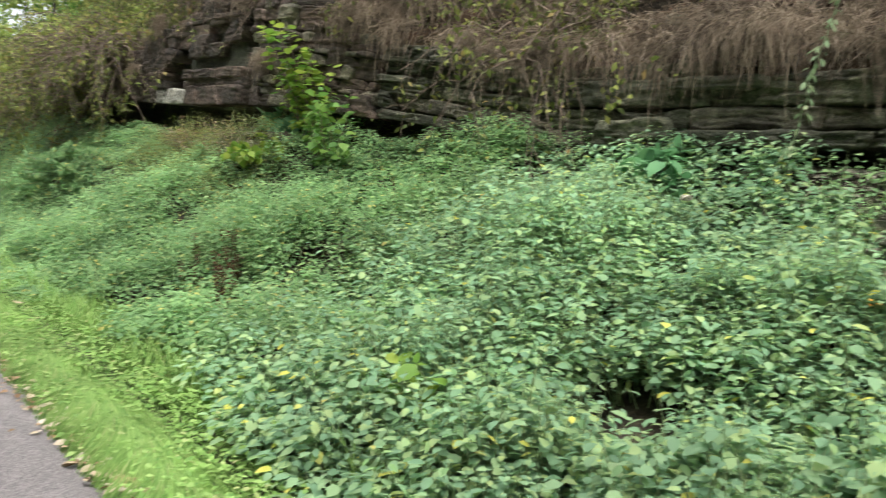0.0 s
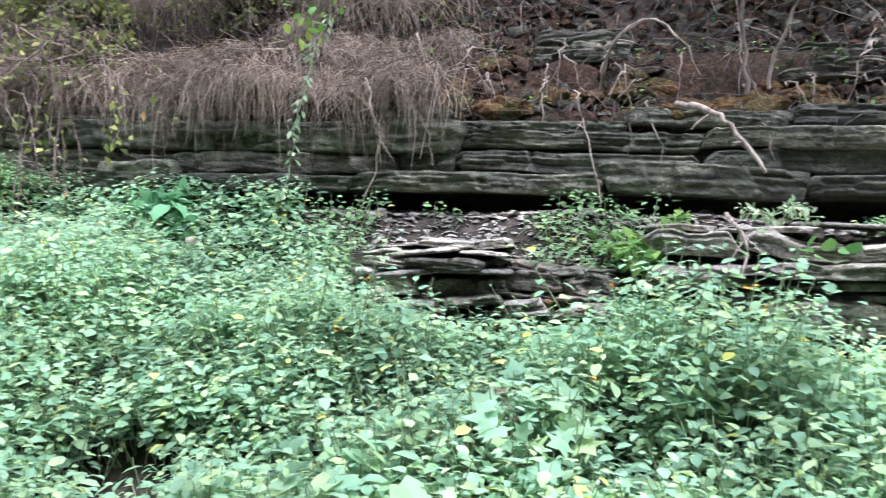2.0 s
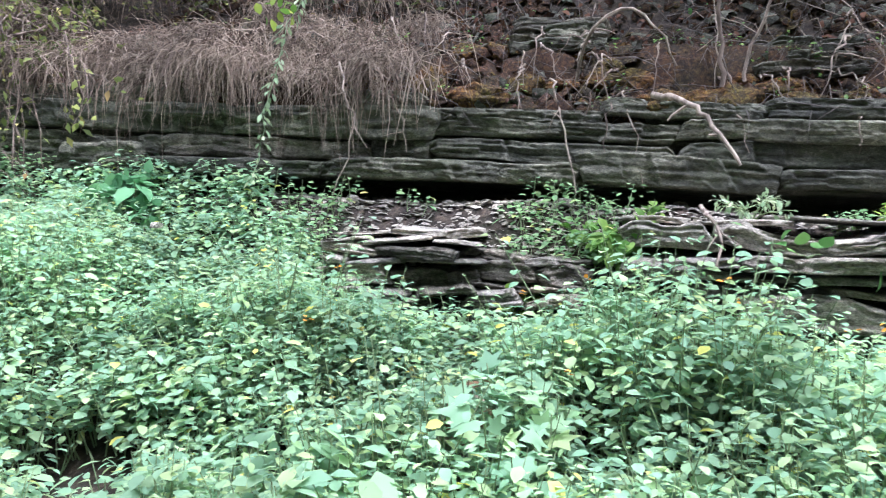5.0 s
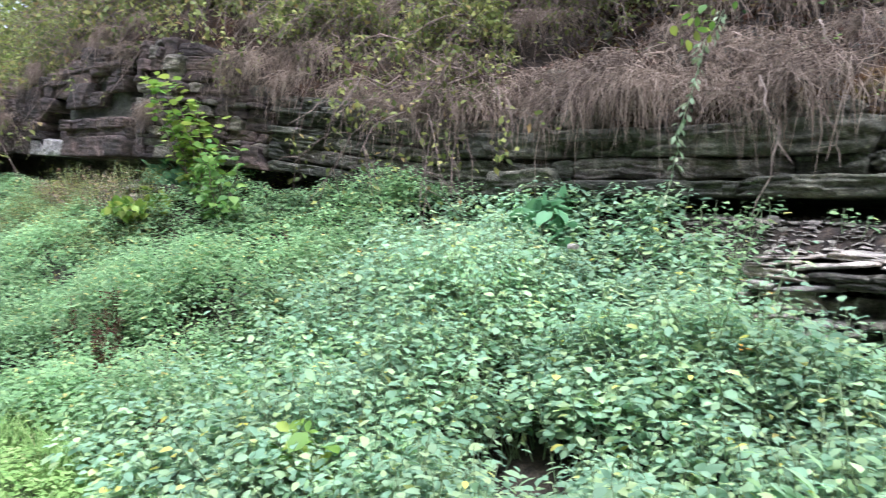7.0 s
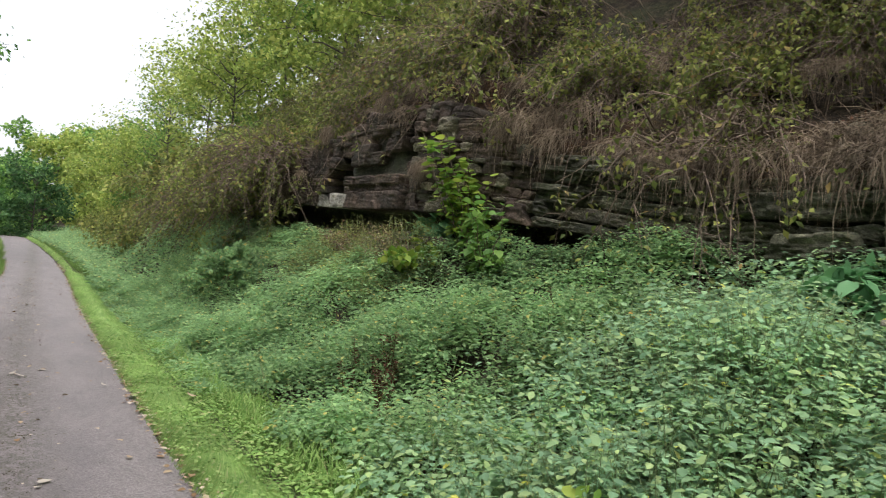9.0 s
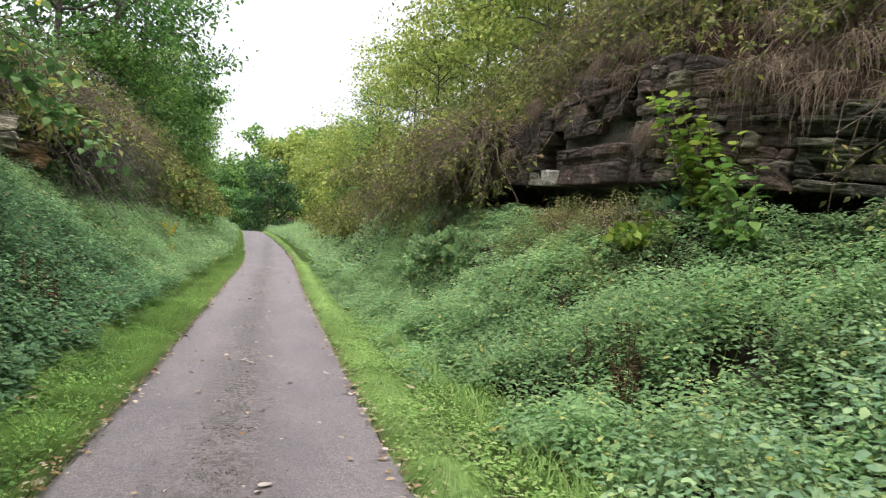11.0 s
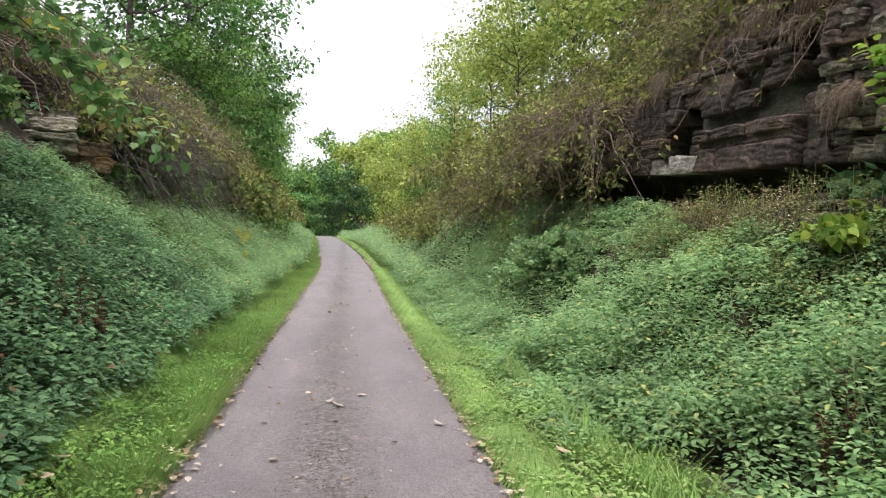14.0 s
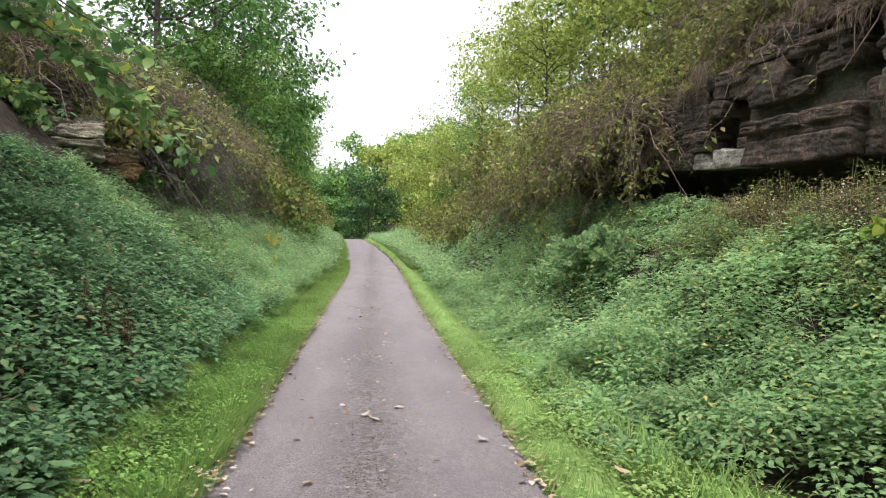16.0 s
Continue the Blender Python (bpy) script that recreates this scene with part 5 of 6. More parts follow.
    for k in range(6):
        y, v = 13.5 + 0.9 * k, (8.6, 9.4)[k % 2]
        place(lush[k % 2], -v, y, float(land(-v, y)) - 0.1, 1.5, math.pi + rng.uniform(-0.5, 0.5))
    for y, v in ((20.6, 6.0), (21.6, 5.7), (22.6, 5.7), (23.6, 5.6), (24.8, 5.6), (21.2, 6.7), (22.8, 6.8), (24, 6.6), (26.2, 5.8), (20.9, 5.2), (22.1, 6.2), (23.2, 6.1), (24.4, 7.2), (21.8, 7.3), (20.2, 6.4)):
        place(dark[int(y * 2) % 2], -v, y, float(land(-v, y)) + 0.45, 1.1, math.pi + rng.uniform(-0.4, 0.4))
    for y, v, s in ((20.5, 7.0, 1.5), (22, 7.3, 1.6), (23.5, 7.0, 1.6), (25, 6.6, 1.5), (26.5, 6.4, 1.5), (28, 6.2, 1.5), (29.5, 6.2, 1.5), (24.3, 8.3, 1.8), (22.6, 8.6, 1.9), (20.6, 8.6, 1.8), (27, 7.6, 1.8), (18.6, 8.2, 1.6)):
        place(fine[int(y) % 2], -v - (1.3 if y < 25.5 else 0), y, float(land(-v, y)) + 0.7, s, math.pi + rng.uniform(-0.4, 0.4))
    for k in range(9):
        y, v = 11.5 + 0.9 * k, (8.1, 9.0, 8.5)[k % 3]
        place((fine[k // 2 % 2], lush[k % 2])[k % 2], -v, y, float(land(-v, y)) - 0.1, (1.0, 0.85)[k % 2], math.pi + rng.uniform(-0.5, 0.5))
    for m in olive + bare + fine + lush + dark + far_olive + far_lush:
        drop_model(m)


shrubs()


def hillside_cover():
    p = sample(1250, 0.75, 5.0, -5, 11, 21)
    p = p[vnoise(p[:, 0] * 1.6, p[:, 1] * 1.6, 13) > 0.4]
    p = p[(p[:, 1] > 1.6) | (p[:, 0] > 2.6)]
    p[:, 0] += face_x(p[:, 1])
    herbs("hillside_herbs", "olive and brown weeds covering the slope above the cliff", p, 0.35 + 0.4 * vnoise(p[:, 0], p[:, 1], 8), 14, 0.1, LEAF_SMALL, SHRUB_LEAF, 91, False)
    p = sample(2200, 1.2, 6.0, 11, 32, 22)
    p[:, 0] += face_x(p[:, 1])
    herbs("hillside_herbs", "olive weeds covering the slope above the cliff", p, 0.5 + 0 * p[:, 0], 10, 0.11, LEAF_SMALL, SHRUB_LEAF, 92, False)
    rng = rng_of(93)
    n = 3000
    q = sample(n, 0.5, 4.6, -5, 11, 23)
    q[:, 0] += face_x(q[:, 1])
    q = q[(q[:, 1] > 1.6) | (q[:, 0] > face_x(q[:, 1]) + 2.2)]
    n = len(q)
    q = np.concatenate([q, land(np.maximum(q[:, 0], face_x(q[:, 1]) + 1.31), q[:, 1])[:, None] - 0.3 * (q[:, :1] < face_x(q[:, 1])[:, None] + 1.2)], 1)
    d = np.stack([-0.7 + rng.normal(0, 0.4, n), rng.normal(0, 0.6, n), rng.normal(0.1, 0.5, n)], 1)
    v, f = scatter(BLADE, q, d, rng.normal(0, 0.6, (n, 3)) + np.array([-0.4, 0, 1.0]), np.stack([rng.uniform(0.006, 0.014, n), rng.uniform(0.25, 0.7, n), rng.uniform(0.25, 0.7, n)], 1))
    tagged(new("dry_grass", tri_mesh("dry_grass", v, f, DEAD_GRASS)), "flattened straw-coloured dry grass on the slope", "grass", kind="stuff")


hillside_cover()


def trees():
    green = [tree_model(400 + k, 9.0, 3.8, 0.17, 22, 6500, 0.3, TREE_GREEN, "broadleaf_tree", "green broadleaf tree on the bank above the trail", 0.1, 1.3) for k in range(2)]
    yellow = [tree_model(410 + k, 8.0, 3.6, 0.14, 22, 6500, 0.27, TREE_YELLOW, "broadleaf_tree", "yellow-green broadleaf tree on the hillside", 0.06, 1.3) for k in range(2)]
    dark = [tree_model(420 + k, 12.0, 4.2, 0.24, 26, 8000, 0.32, TREE_DARK, "broadleaf_tree", "tall dark green broadleaf tree", 0.08, 1.5) for k in range(2)]
    far = [tree_model(440 + k, 9.5, 4.0, 0.17, 22, 4200, 0.62, (TREE_GREEN, TREE_YELLOW, TREE_DARK)[k], "broadleaf_tree", ("green", "yellow-green", "dark green")[k] + " full-crowned tree at the end of the trail", 0.03, 1.5) for k in range(3)]
    deep = [tree_model(450, 9.5, 4.0, 0.17, 24, 5200, 0.5, TREE_DEEP, "broadleaf_tree", "round dark green tree where the trail turns", 0.03, 1.5)]
    sparse = [tree_model(430, 9.5, 2.6, 0.12, 18, 2600, 0.16, TREE_GREEN, "broadleaf_tree", "slender thin-crowned tree against the white sky", 0.25, 0.6)]
    rng = rng_of(440)

    def put(kind, x, y, s, dz=0.0):
        place(kind[int(rng.integers(len(kind)))], x, y, float(land(x, y)) - 0.1 + dz, s, rng.uniform(0, 6.28))
    for x, y, s in ((10.5, 3, 0.8), (10.6, 8, 0.8), (9.8, 12.5, 0.75), (9.0, 17, 0.75), (11.0, 20, 0.95), (8.6, 23, 0.75), (11.0, 28, 0.9), (9.6, 33, 0.8), (8.4, 38, 0.8), (11, 43, 1.0), (9.5, 50, 0.9)):
        put(yellow, x, y, s)
    for x, y, s in ((12.8, 11, 1.0), (13, 24, 1.0), (12.5, 36, 1.0), (10, 60, 1.0), (8, 70, 1.0), (7.5, 80, 1.0)):
        put(green if y < 50 else yellow, x, y, s)
    for x, y, s in ((6.4, 46, 0.85), (7.2, 52, 0.8)):
        put(sparse, x, y, s)
    for x, y, s in ((-8.6, 33, 0.85), (-7.4, 39, 0.95), (-7.6, 46, 1.0)):
        put(dark, x, y, s)
    for x, y, s in ((-7.5, 51, 0.85), (-7.6, 58, 0.8), (-8.0, 66, 0.8), (-8.6, 74, 0.8), (-10, 84, 0.9), (-6.3, 34, 0.55), (-6.2, 42, 0.55), (-6.3, 49, 0.55), (-6.6, 56, 0.6)):
        put(green, x, y, s)
    for x, y, s in ((-8.4, 12.3, 0.62), (-8.8, 16.2, 0.6), (-9.6, 9.0, 0.7)):
        put(dark, x, y, s)
    # unseen trees beside and behind the start, added to block low sky light
    for k in range(9):
        put((green, dark)[k % 2], -8.0 - 1.2 * (k % 2), 6.0 - 3.0 * k, 0.85 + 0.1 * (k % 3))
    for k in range(6):
        put((yellow, green)[k % 2], 9.6 + 1.2 * (k % 2), -2.5 - 3.2 * k, 0.85)
    for x, y in ((-5, -27), (0.5, -31), (5, -26), (9, -30), (-10, -31)):
        put(dark, x, y, 0.9)
    # the end of the view, where the trail turns away
    put(deep, -0.4, 86, 0.72)
    for x, y, s, kind in ((-12, 104, 0.9, far[2:]), (-7, 110, 0.8, far[2:]), (-3, 112, 0.95, far[:1]), (2, 116, 1.0, far[1:2]), (6, 108, 0.95, far[1:2]), (5, 96, 0.75, far[1:2]), (9, 100, 1.0, far[:1]), (13, 112, 1.1, far[:1]),
                          (-17, 112, 1.1, far[:1]), (-23, 118, 1.2, far[:1]), (0, 126, 1.2, far[:1]), (-8, 128, 1.2, far[:1]), (18, 120, 1.2, far[:1]), (8, 126, 1.2, far[:1]), (-14, 124, 1.2, far[:1]), (-5, 98, 0.5, far[2:]), (-7.5, 101, 0.55, far[2:])):
        put(kind, x, y, s)
    for m in green + yellow + dark + sparse + far + deep:
        drop_model(m)


trees()


def leafy_plant(name, label, cat, base, stems, leaf_per, leaf, template, mat, seed, length, lift=(0, 0, 1), spread=(0.5, 0.5, 0.2), droop=0.2, stem_mat=STEM, lo=0.4, rad=0.006):
    rng = rng_of(seed)
    root = tagged(new(name), label, cat)
    root.location = base
    p = arching(rng, stems, 6, (0, 0, 0), spread, length, droop, lift)
    if stems <= 18:
        for line in p:
            child("stem", tri_mesh("stem", *tubes(line[None], np.linspace(rad, rad * 0.4, 6)[None], 4), stem_mat), root)
    else:
        tagged(child("branchwork", tri_mesh("branchwork", *tubes(p, np.linspace(rad, rad * 0.4, 6)[None] * np.ones((stems, 1)), 4), stem_mat), root), kind="stuff")
    c, w = along(rng, p, leaf_per, lo)
    child("foliage", tri_mesh("foliage", *leafy(rng, c, w, leaf, template, leaf * 0.5, 0.35), mat), root)
    return root


def special_plants():
    leafy_plant("sapling", "bright yellow-green sapling against the dark rock", "sapling", (5.45, 9.2, float(land(5.2, 9.2)) + 0.05), 11, 34, 0.13, LEAF_BROAD, SAPLING_LEAF, 501, (1.4, 2.2), (-0.12, 0.16, 1), (0.12, 0.2, 0.1), 0.05, TWIG, 0.25, 0.012)
    leafy_plant("sapling", "mid-green sapling drooping beside the cliff", "sapling", (5.35, 8.5, float(land(5.2, 8.5)) + 0.05), 10, 22, 0.12, LEAF_BROAD, TREE_GREEN, 502, (0.8, 1.5), (-0.2, 0.0, 1), (0.25, 0.35, 0.1), 0.2, TWIG, 0.25, 0.01)
    leafy_plant("broad_leaved_plant", "broad-leaved light green plant under the cliff", "plant", (5.75, 10.5, float(land(5.2, 10.4)) + 0.1), 14, 8, 0.2, LEAF_BROAD, BROAD_LEAF, 503, (0.35, 0.7), (-0.4, 0, 1), (0.6, 0.9, 0.2), 0.4)
    leafy_plant("broad_leaved_plant", "large heart-leaved green plant at the cliff foot", "plant", (5.95, 3.95, float(land(5.9, 3.95))), 14, 7, 0.16, LEAF_BROAD, BROAD_LEAF, 504, (0.4, 0.65), (-0.4, 0, 1), (0.4, 0.8, 0.1), 0.4)
    leafy_plant("ivy_clump", "dark green leafy clump in the scree", "plant", (5.85, -0.15, float(land(5.85, -0.15)) - 0.05), 18, 24, 0.1, LEAF_OVAL, TREE_GREEN, 505, (0.35, 0.75), (-0.3, 0.1, 1), (0.5, 0.7, 0.2), 0.3)
    leafy_plant("ivy_clump", "dark green leafy clump in the scree", "plant", (5.5, -0.1, float(land(5.5, -0.1)) - 0.05), 14, 14, 0.08, LEAF_OVAL, BROAD_LEAF, 571, (0.25, 0.5), (-0.3, 0.1, 1), (0.5, 0.7, 0.2), 0.3)
    leafy_plant("ivy_clump", "yellow-green leafy clump in the scree", "plant", (5.6, 0.55, float(land(5.6, 0.55)) - 0.02), 9, 10, 0.085, LEAF_OVAL, SAPLING_LEAF, 572, (0.2, 0.4), (-0.3, 0.1, 1), (0.5, 0.7, 0.2), 0.4)
    leafy_plant("fern", "pale yellow-green fronds on the rock ledge", "plant", (5.75, -0.98, 1.5), 9, 16, 0.06, LEAF_LONG, VINE_LEAF, 506, (0.25, 0.5), (-0.2, -0.1, 1), (0.5, 0.8, 0.2), 0.5)
    leafy_plant("fern", "small yellow-green sprig on the rock ledge", "plant", (5.7, -1.85, 1.5), 6, 9, 0.055, LEAF_OVAL, SAPLING_LEAF, 507, (0.15, 0.28), (-0.2, 0, 1), (0.4, 0.6, 0.2), 0.4)
    for k, (x, y, z) in enumerate(((5.2, -1.2, 1.3), (5.17, -1.62, 1.27), (5.3, -2.05, 1.2), (5.22, -1.0, 1.33))):
        leafy_plant("coltsfoot", "round blue-green leaf growing from the ledge", "plant", (x, y, z), 3, 1, 0.14, LEAF_BROAD, TREE_DARK, 508 + k, (0.06, 0.12), (-0.6, 0, 0.6), (0.3, 0.8, 0.2), 0.3, lo=0.9)
    leafy_plant("maple_seedling", "lobed grey-green maple seedling among the jewelweed", "seedling", (3.6, 0.4, float(land(3.6, 0.4))), 6, 8, 0.13, LEAF_LOBED, WEED, 515, (0.7, 0.92), (0, 0, 1), (0.18, 0.18, 0.05), 0.05)
    leafy_plant("maple_seedling", "lobed grey-green maple seedling among the jewelweed", "seedling", (3.3, 0.45, float(land(3.3, 0.45))), 5, 7, 0.125, LEAF_LOBED, WEED, 516, (0.55, 0.8), (0, 0, 1), (0.2, 0.3, 0.05), 0.05)
    leafy_plant("ash_seedling", "light green leafy seedling clump among the jewelweed", "seedling", (2.95, 1.15, float(land(2.95, 1.15))), 16, 18, 0.13, LEAF_OVAL, WEED, 517, (0.6, 0.88), (0, 0, 1), (0.25, 0.35, 0.05), 0.1)
    leafy_plant("ash_seedling", "yellowish leafy seedling clump among the jewelweed", "seedling", (2.7, 3.3, float(land(2.7, 3.3))), 6, 10, 0.12, LEAF_OVAL, SAPLING_LEAF, 518, (0.45, 0.75), (0, 0, 1), (0.25, 0.3, 0.05), 0.1)
    leafy_plant("withered_plant", "withered plant with curled brown and yellow leaves", "plant", (3.8, 0.68, float(land(3.8, 0.68))), 7, 9, 0.085, LEAF_BROAD, LITTER, 519, (0.5, 0.72), (0, 0, 1), (0.18, 0.18, 0.05), 0.1, TWIG)
    # a rounded bush with a dark hollow
    leafy_plant("bush", "rounded dense green bush with a dark hollow", "bush", (3.8, 15.7, float(land(3.8, 15.7)) + 0.25), 140, 90, 0.085, LEAF_SMALL, WEED_FAR, 520, (0.85, 1.3), (-0.3, -0.15, 0.9), (0.7, 0.8, 0.4), 0.35, TWIG)
    leafy_plant("bush", "rounded dense green bush beside the trail", "bush", (3.6, 12.0, float(land(3.6, 12.0)) - 0.1), 60, 45, 0.075, LEAF_SMALL, WEED_FAR, 521, (0.5, 0.95), (-0.2, -0.1, 0.9), (0.7, 0.9, 0.4), 0.35, TWIG)
    leafy_plant("bush", "light green bush below the cliff", "bush", (4.6, 19.0, float(land(4.6, 19)) - 0.1), 60, 40, 0.1, LEAF_SMALL, WEED, 522, (0.6, 1.1), (-0.2, -0.1, 0.9), (0.7, 0.9, 0.4), 0.35, TWIG)
    for k, (x, y) in enumerate(((3.08, 7.6), (3.3, 7.1), (3.0, 6.7), (-2.35, 11.3), (-2.6, 11.1))):
        leafy_plant("dock_stalk", "rust-brown dried dock stalk with seed heads", "plant", (x, y, float(land(x, y))), 5, 110, 0.034, LEAF_OVAL, DOCK, 530 + k, (0.6, 0.98), (0, 0, 1), (0.12, 0.12, 0.05), 0.02, DOCK, 0.25)
    for k, (x, y, z) in enumerate(((-3.1, 26, 1.9), (-3.3, 27, 1.9), (-2.9, 25, 1.2), (-3.0, 24.3, 1.0))):
        leafy_plant("goldenrod", "yellow-blooming goldenrod clump on the bank", "plant", (x, y, z - 0.55), 12, 60, 0.05, LEAF_SMALL, GOLD, 540 + k, (0.5, 0.95), (0, 0, 1), (0.25, 0.25, 0.05), 0.15, STEM, 0.62)
    leafy_plant("dead_stalk_plant", "dry brown branching weed at the cliff foot", "plant", (5.2, 6.8, float(land(5.2, 6.8))), 18, 12, 0.025, LEAF_SMALL, DOCK, 550, (0.4, 0.75), (-0.1, 0, 1), (0.4, 0.5, 0.1), 0.15, TWIG, 0.5, 0.004)
    leafy_plant("dead_stalk_plant", "dry brown herb thicket below the rock face", "plant", (4.9, 12.3, float(land(4.9, 12.3))), 46, 14, 0.03, LEAF_SMALL, DOCK, 551, (0.4, 0.8), (-0.1, 0, 1), (0.7, 1.4, 0.1), 0.15, TWIG, 0.4, 0.004)
    for k, (x, y, n) in enumerate(((5.0, 11.0, 34), (4.75, 11.6, 30), (5.0, 13.1, 30), (4.7, 10.6, 26))):
        leafy_plant("dead_stalk_plant", "dry brown herb thicket below the rock face", "plant", (x, y, float(land(x, y))), n, 12, 0.035, LEAF_SMALL, LITTER, 580 + k, (0.3, 0.65), (-0.1, 0, 1), (0.7, 1.0, 0.1), 0.15, TWIG, 0.4, 0.004)
    leafy_plant("broad_leaved_plant", "yellow-green broad-leaved creeper at the cliff foot", "plant", (4.9, 9.7, float(land(4.9, 9.7))), 16, 16, 0.115, LEAF_BROAD, SAPLING_LEAF, 586, (0.4, 0.8), (-0.3, 0, 1), (0.5, 0.8, 0.2), 0.35)
    rng = rng_of(560)
    for k in range(26):
        x, y = rng.uniform(3.2, 5.1), rng.uniform(-2.4, 5.5)
        if k < 12:
            x, y = rng.uniform(4.3, 5.1), rng.uniform(-2.4, 1.5)
        leafy_plant("jewelweed_bloom", "small orange jewelweed flower on a thin stalk", "flower", (x, y, float(land(x, y))), 1, 3, 0.035, LEAF_OVAL, ORANGE_BLOOM, 561 + k, (0.6, 0.78), (0, 0, 1), (0.06, 0.06, 0.02), 0.02, STEM, 0.93, 0.003)


special_plants()


def bank_creepers():
    for k, (x, y, n, mat) in enumerate(((-6.1, 16.6, 16, BRANCH_LEAF), (-5.8, 18.6, 12, BRANCH_LEAF), (-5.2, 19.7, 14, TREE_DARK), (-6.1, 17.8, 16, BROAD_LEAF), (-5.9, 14.2, 16, TREE_DARK), (-6.2, 15.4, 16, BRANCH_LEAF), (-6.3, 19.4, 14, TREE_DARK))):
        leafy_plant("creeper", "green leafy creeper hanging on the rocky bank", "creeper", (x, y, float(land(x, y)) - 0.05), n, 22, 0.13, LEAF_BROAD, mat, 840 + k, (0.5, 1.1), (0.5, -0.2, 0.8), (0.6, 0.9, 0.4), 0.6, TWIG, 0.2)


bank_creepers()


def hanging_vine():
    rng = rng_of(600)
    root = tagged(new("hanging_vine"), "pale green leafy vine hanging down the rock face", "vine")
    root.location = (5.95, 2.4, 3.32)
    t = np.linspace(0, 1, 14)
    p = np.stack([-0.02 * np.sin(t * 5), 0.3 * t ** 0.6 + 0.18 * t, -1.56 * t], 1) + rng.normal(0, 0.012, (14, 3))
    p2 = np.stack([0.1 * t[:6] + 0.25 * t[:6], -0.9 * t[:6] * 1.2, 0.1 * t[:6]], 1)
    lines = np.stack([p[np.linspace(0, 13, 6).astype(int)], p2])
    child("stem", tri_mesh("stem", *tubes(p[None], np.full((1, 14), 0.004), 4), VINE_LEAF), root)
    c, w = along(rng, p[None], 84, 0.0)
    child("foliage", tri_mesh("foliage", *leafy(rng, c, w, 0.075, LEAF_LONG, 0.035, 0.5), VINE_LEAF), root)
    c, w = along(rng, lines[:1] * np.array([1, 1, 0.12]) + np.array([0, -0.1, 0.02]), 26, 0.0)
    child("top_foliage", tri_mesh("top_foliage", *leafy(rng, c + rng.normal(0, 0.07, c.shape), w, 0.1, LEAF_OVAL, 0.03, 0.4), SAPLING_LEAF), root)


hanging_vine()


def woody(name, label, points, r0, r1, mat, seed, forks=0, cat="root"):
    """A bent root or stick through a few points, with thin side shoots."""
    rng = rng_of(seed)
    pts = np.array(points, float)
    o = pts[0].copy()
    s = np.linspace(0, len(pts) - 1, 12)
    p = np.stack([np.interp(s, np.arange(len(pts)), pts[:, i]) for i in range(3)], 1) - o
    p[1:-1] = (p[:-2] + 2 * p[1:-1] + p[2:]) / 4 + rng.normal(0, 0.014, (10, 3))
    geo = [tubes(p[None], np.linspace(r0, r1, 12)[None], 6)]
    for k in range(forks):
        a = p[int(rng.integers(3, 10))]
        e = a + np.array([rng.uniform(-0.1, 0.05), rng.uniform(-0.2, 0.2), rng.uniform(-0.25, 0.05)])
        geo.append(tubes(np.stack([a, (a + e) / 2 + rng.normal(0, 0.02, 3), e])[None], np.array([[r1, r1 * 0.8, r1 * 0.4]]), 4))
    ob = tagged(new(name, tri_mesh(name, *joined(*geo), mat, True)), label, cat)
    ob.location = o


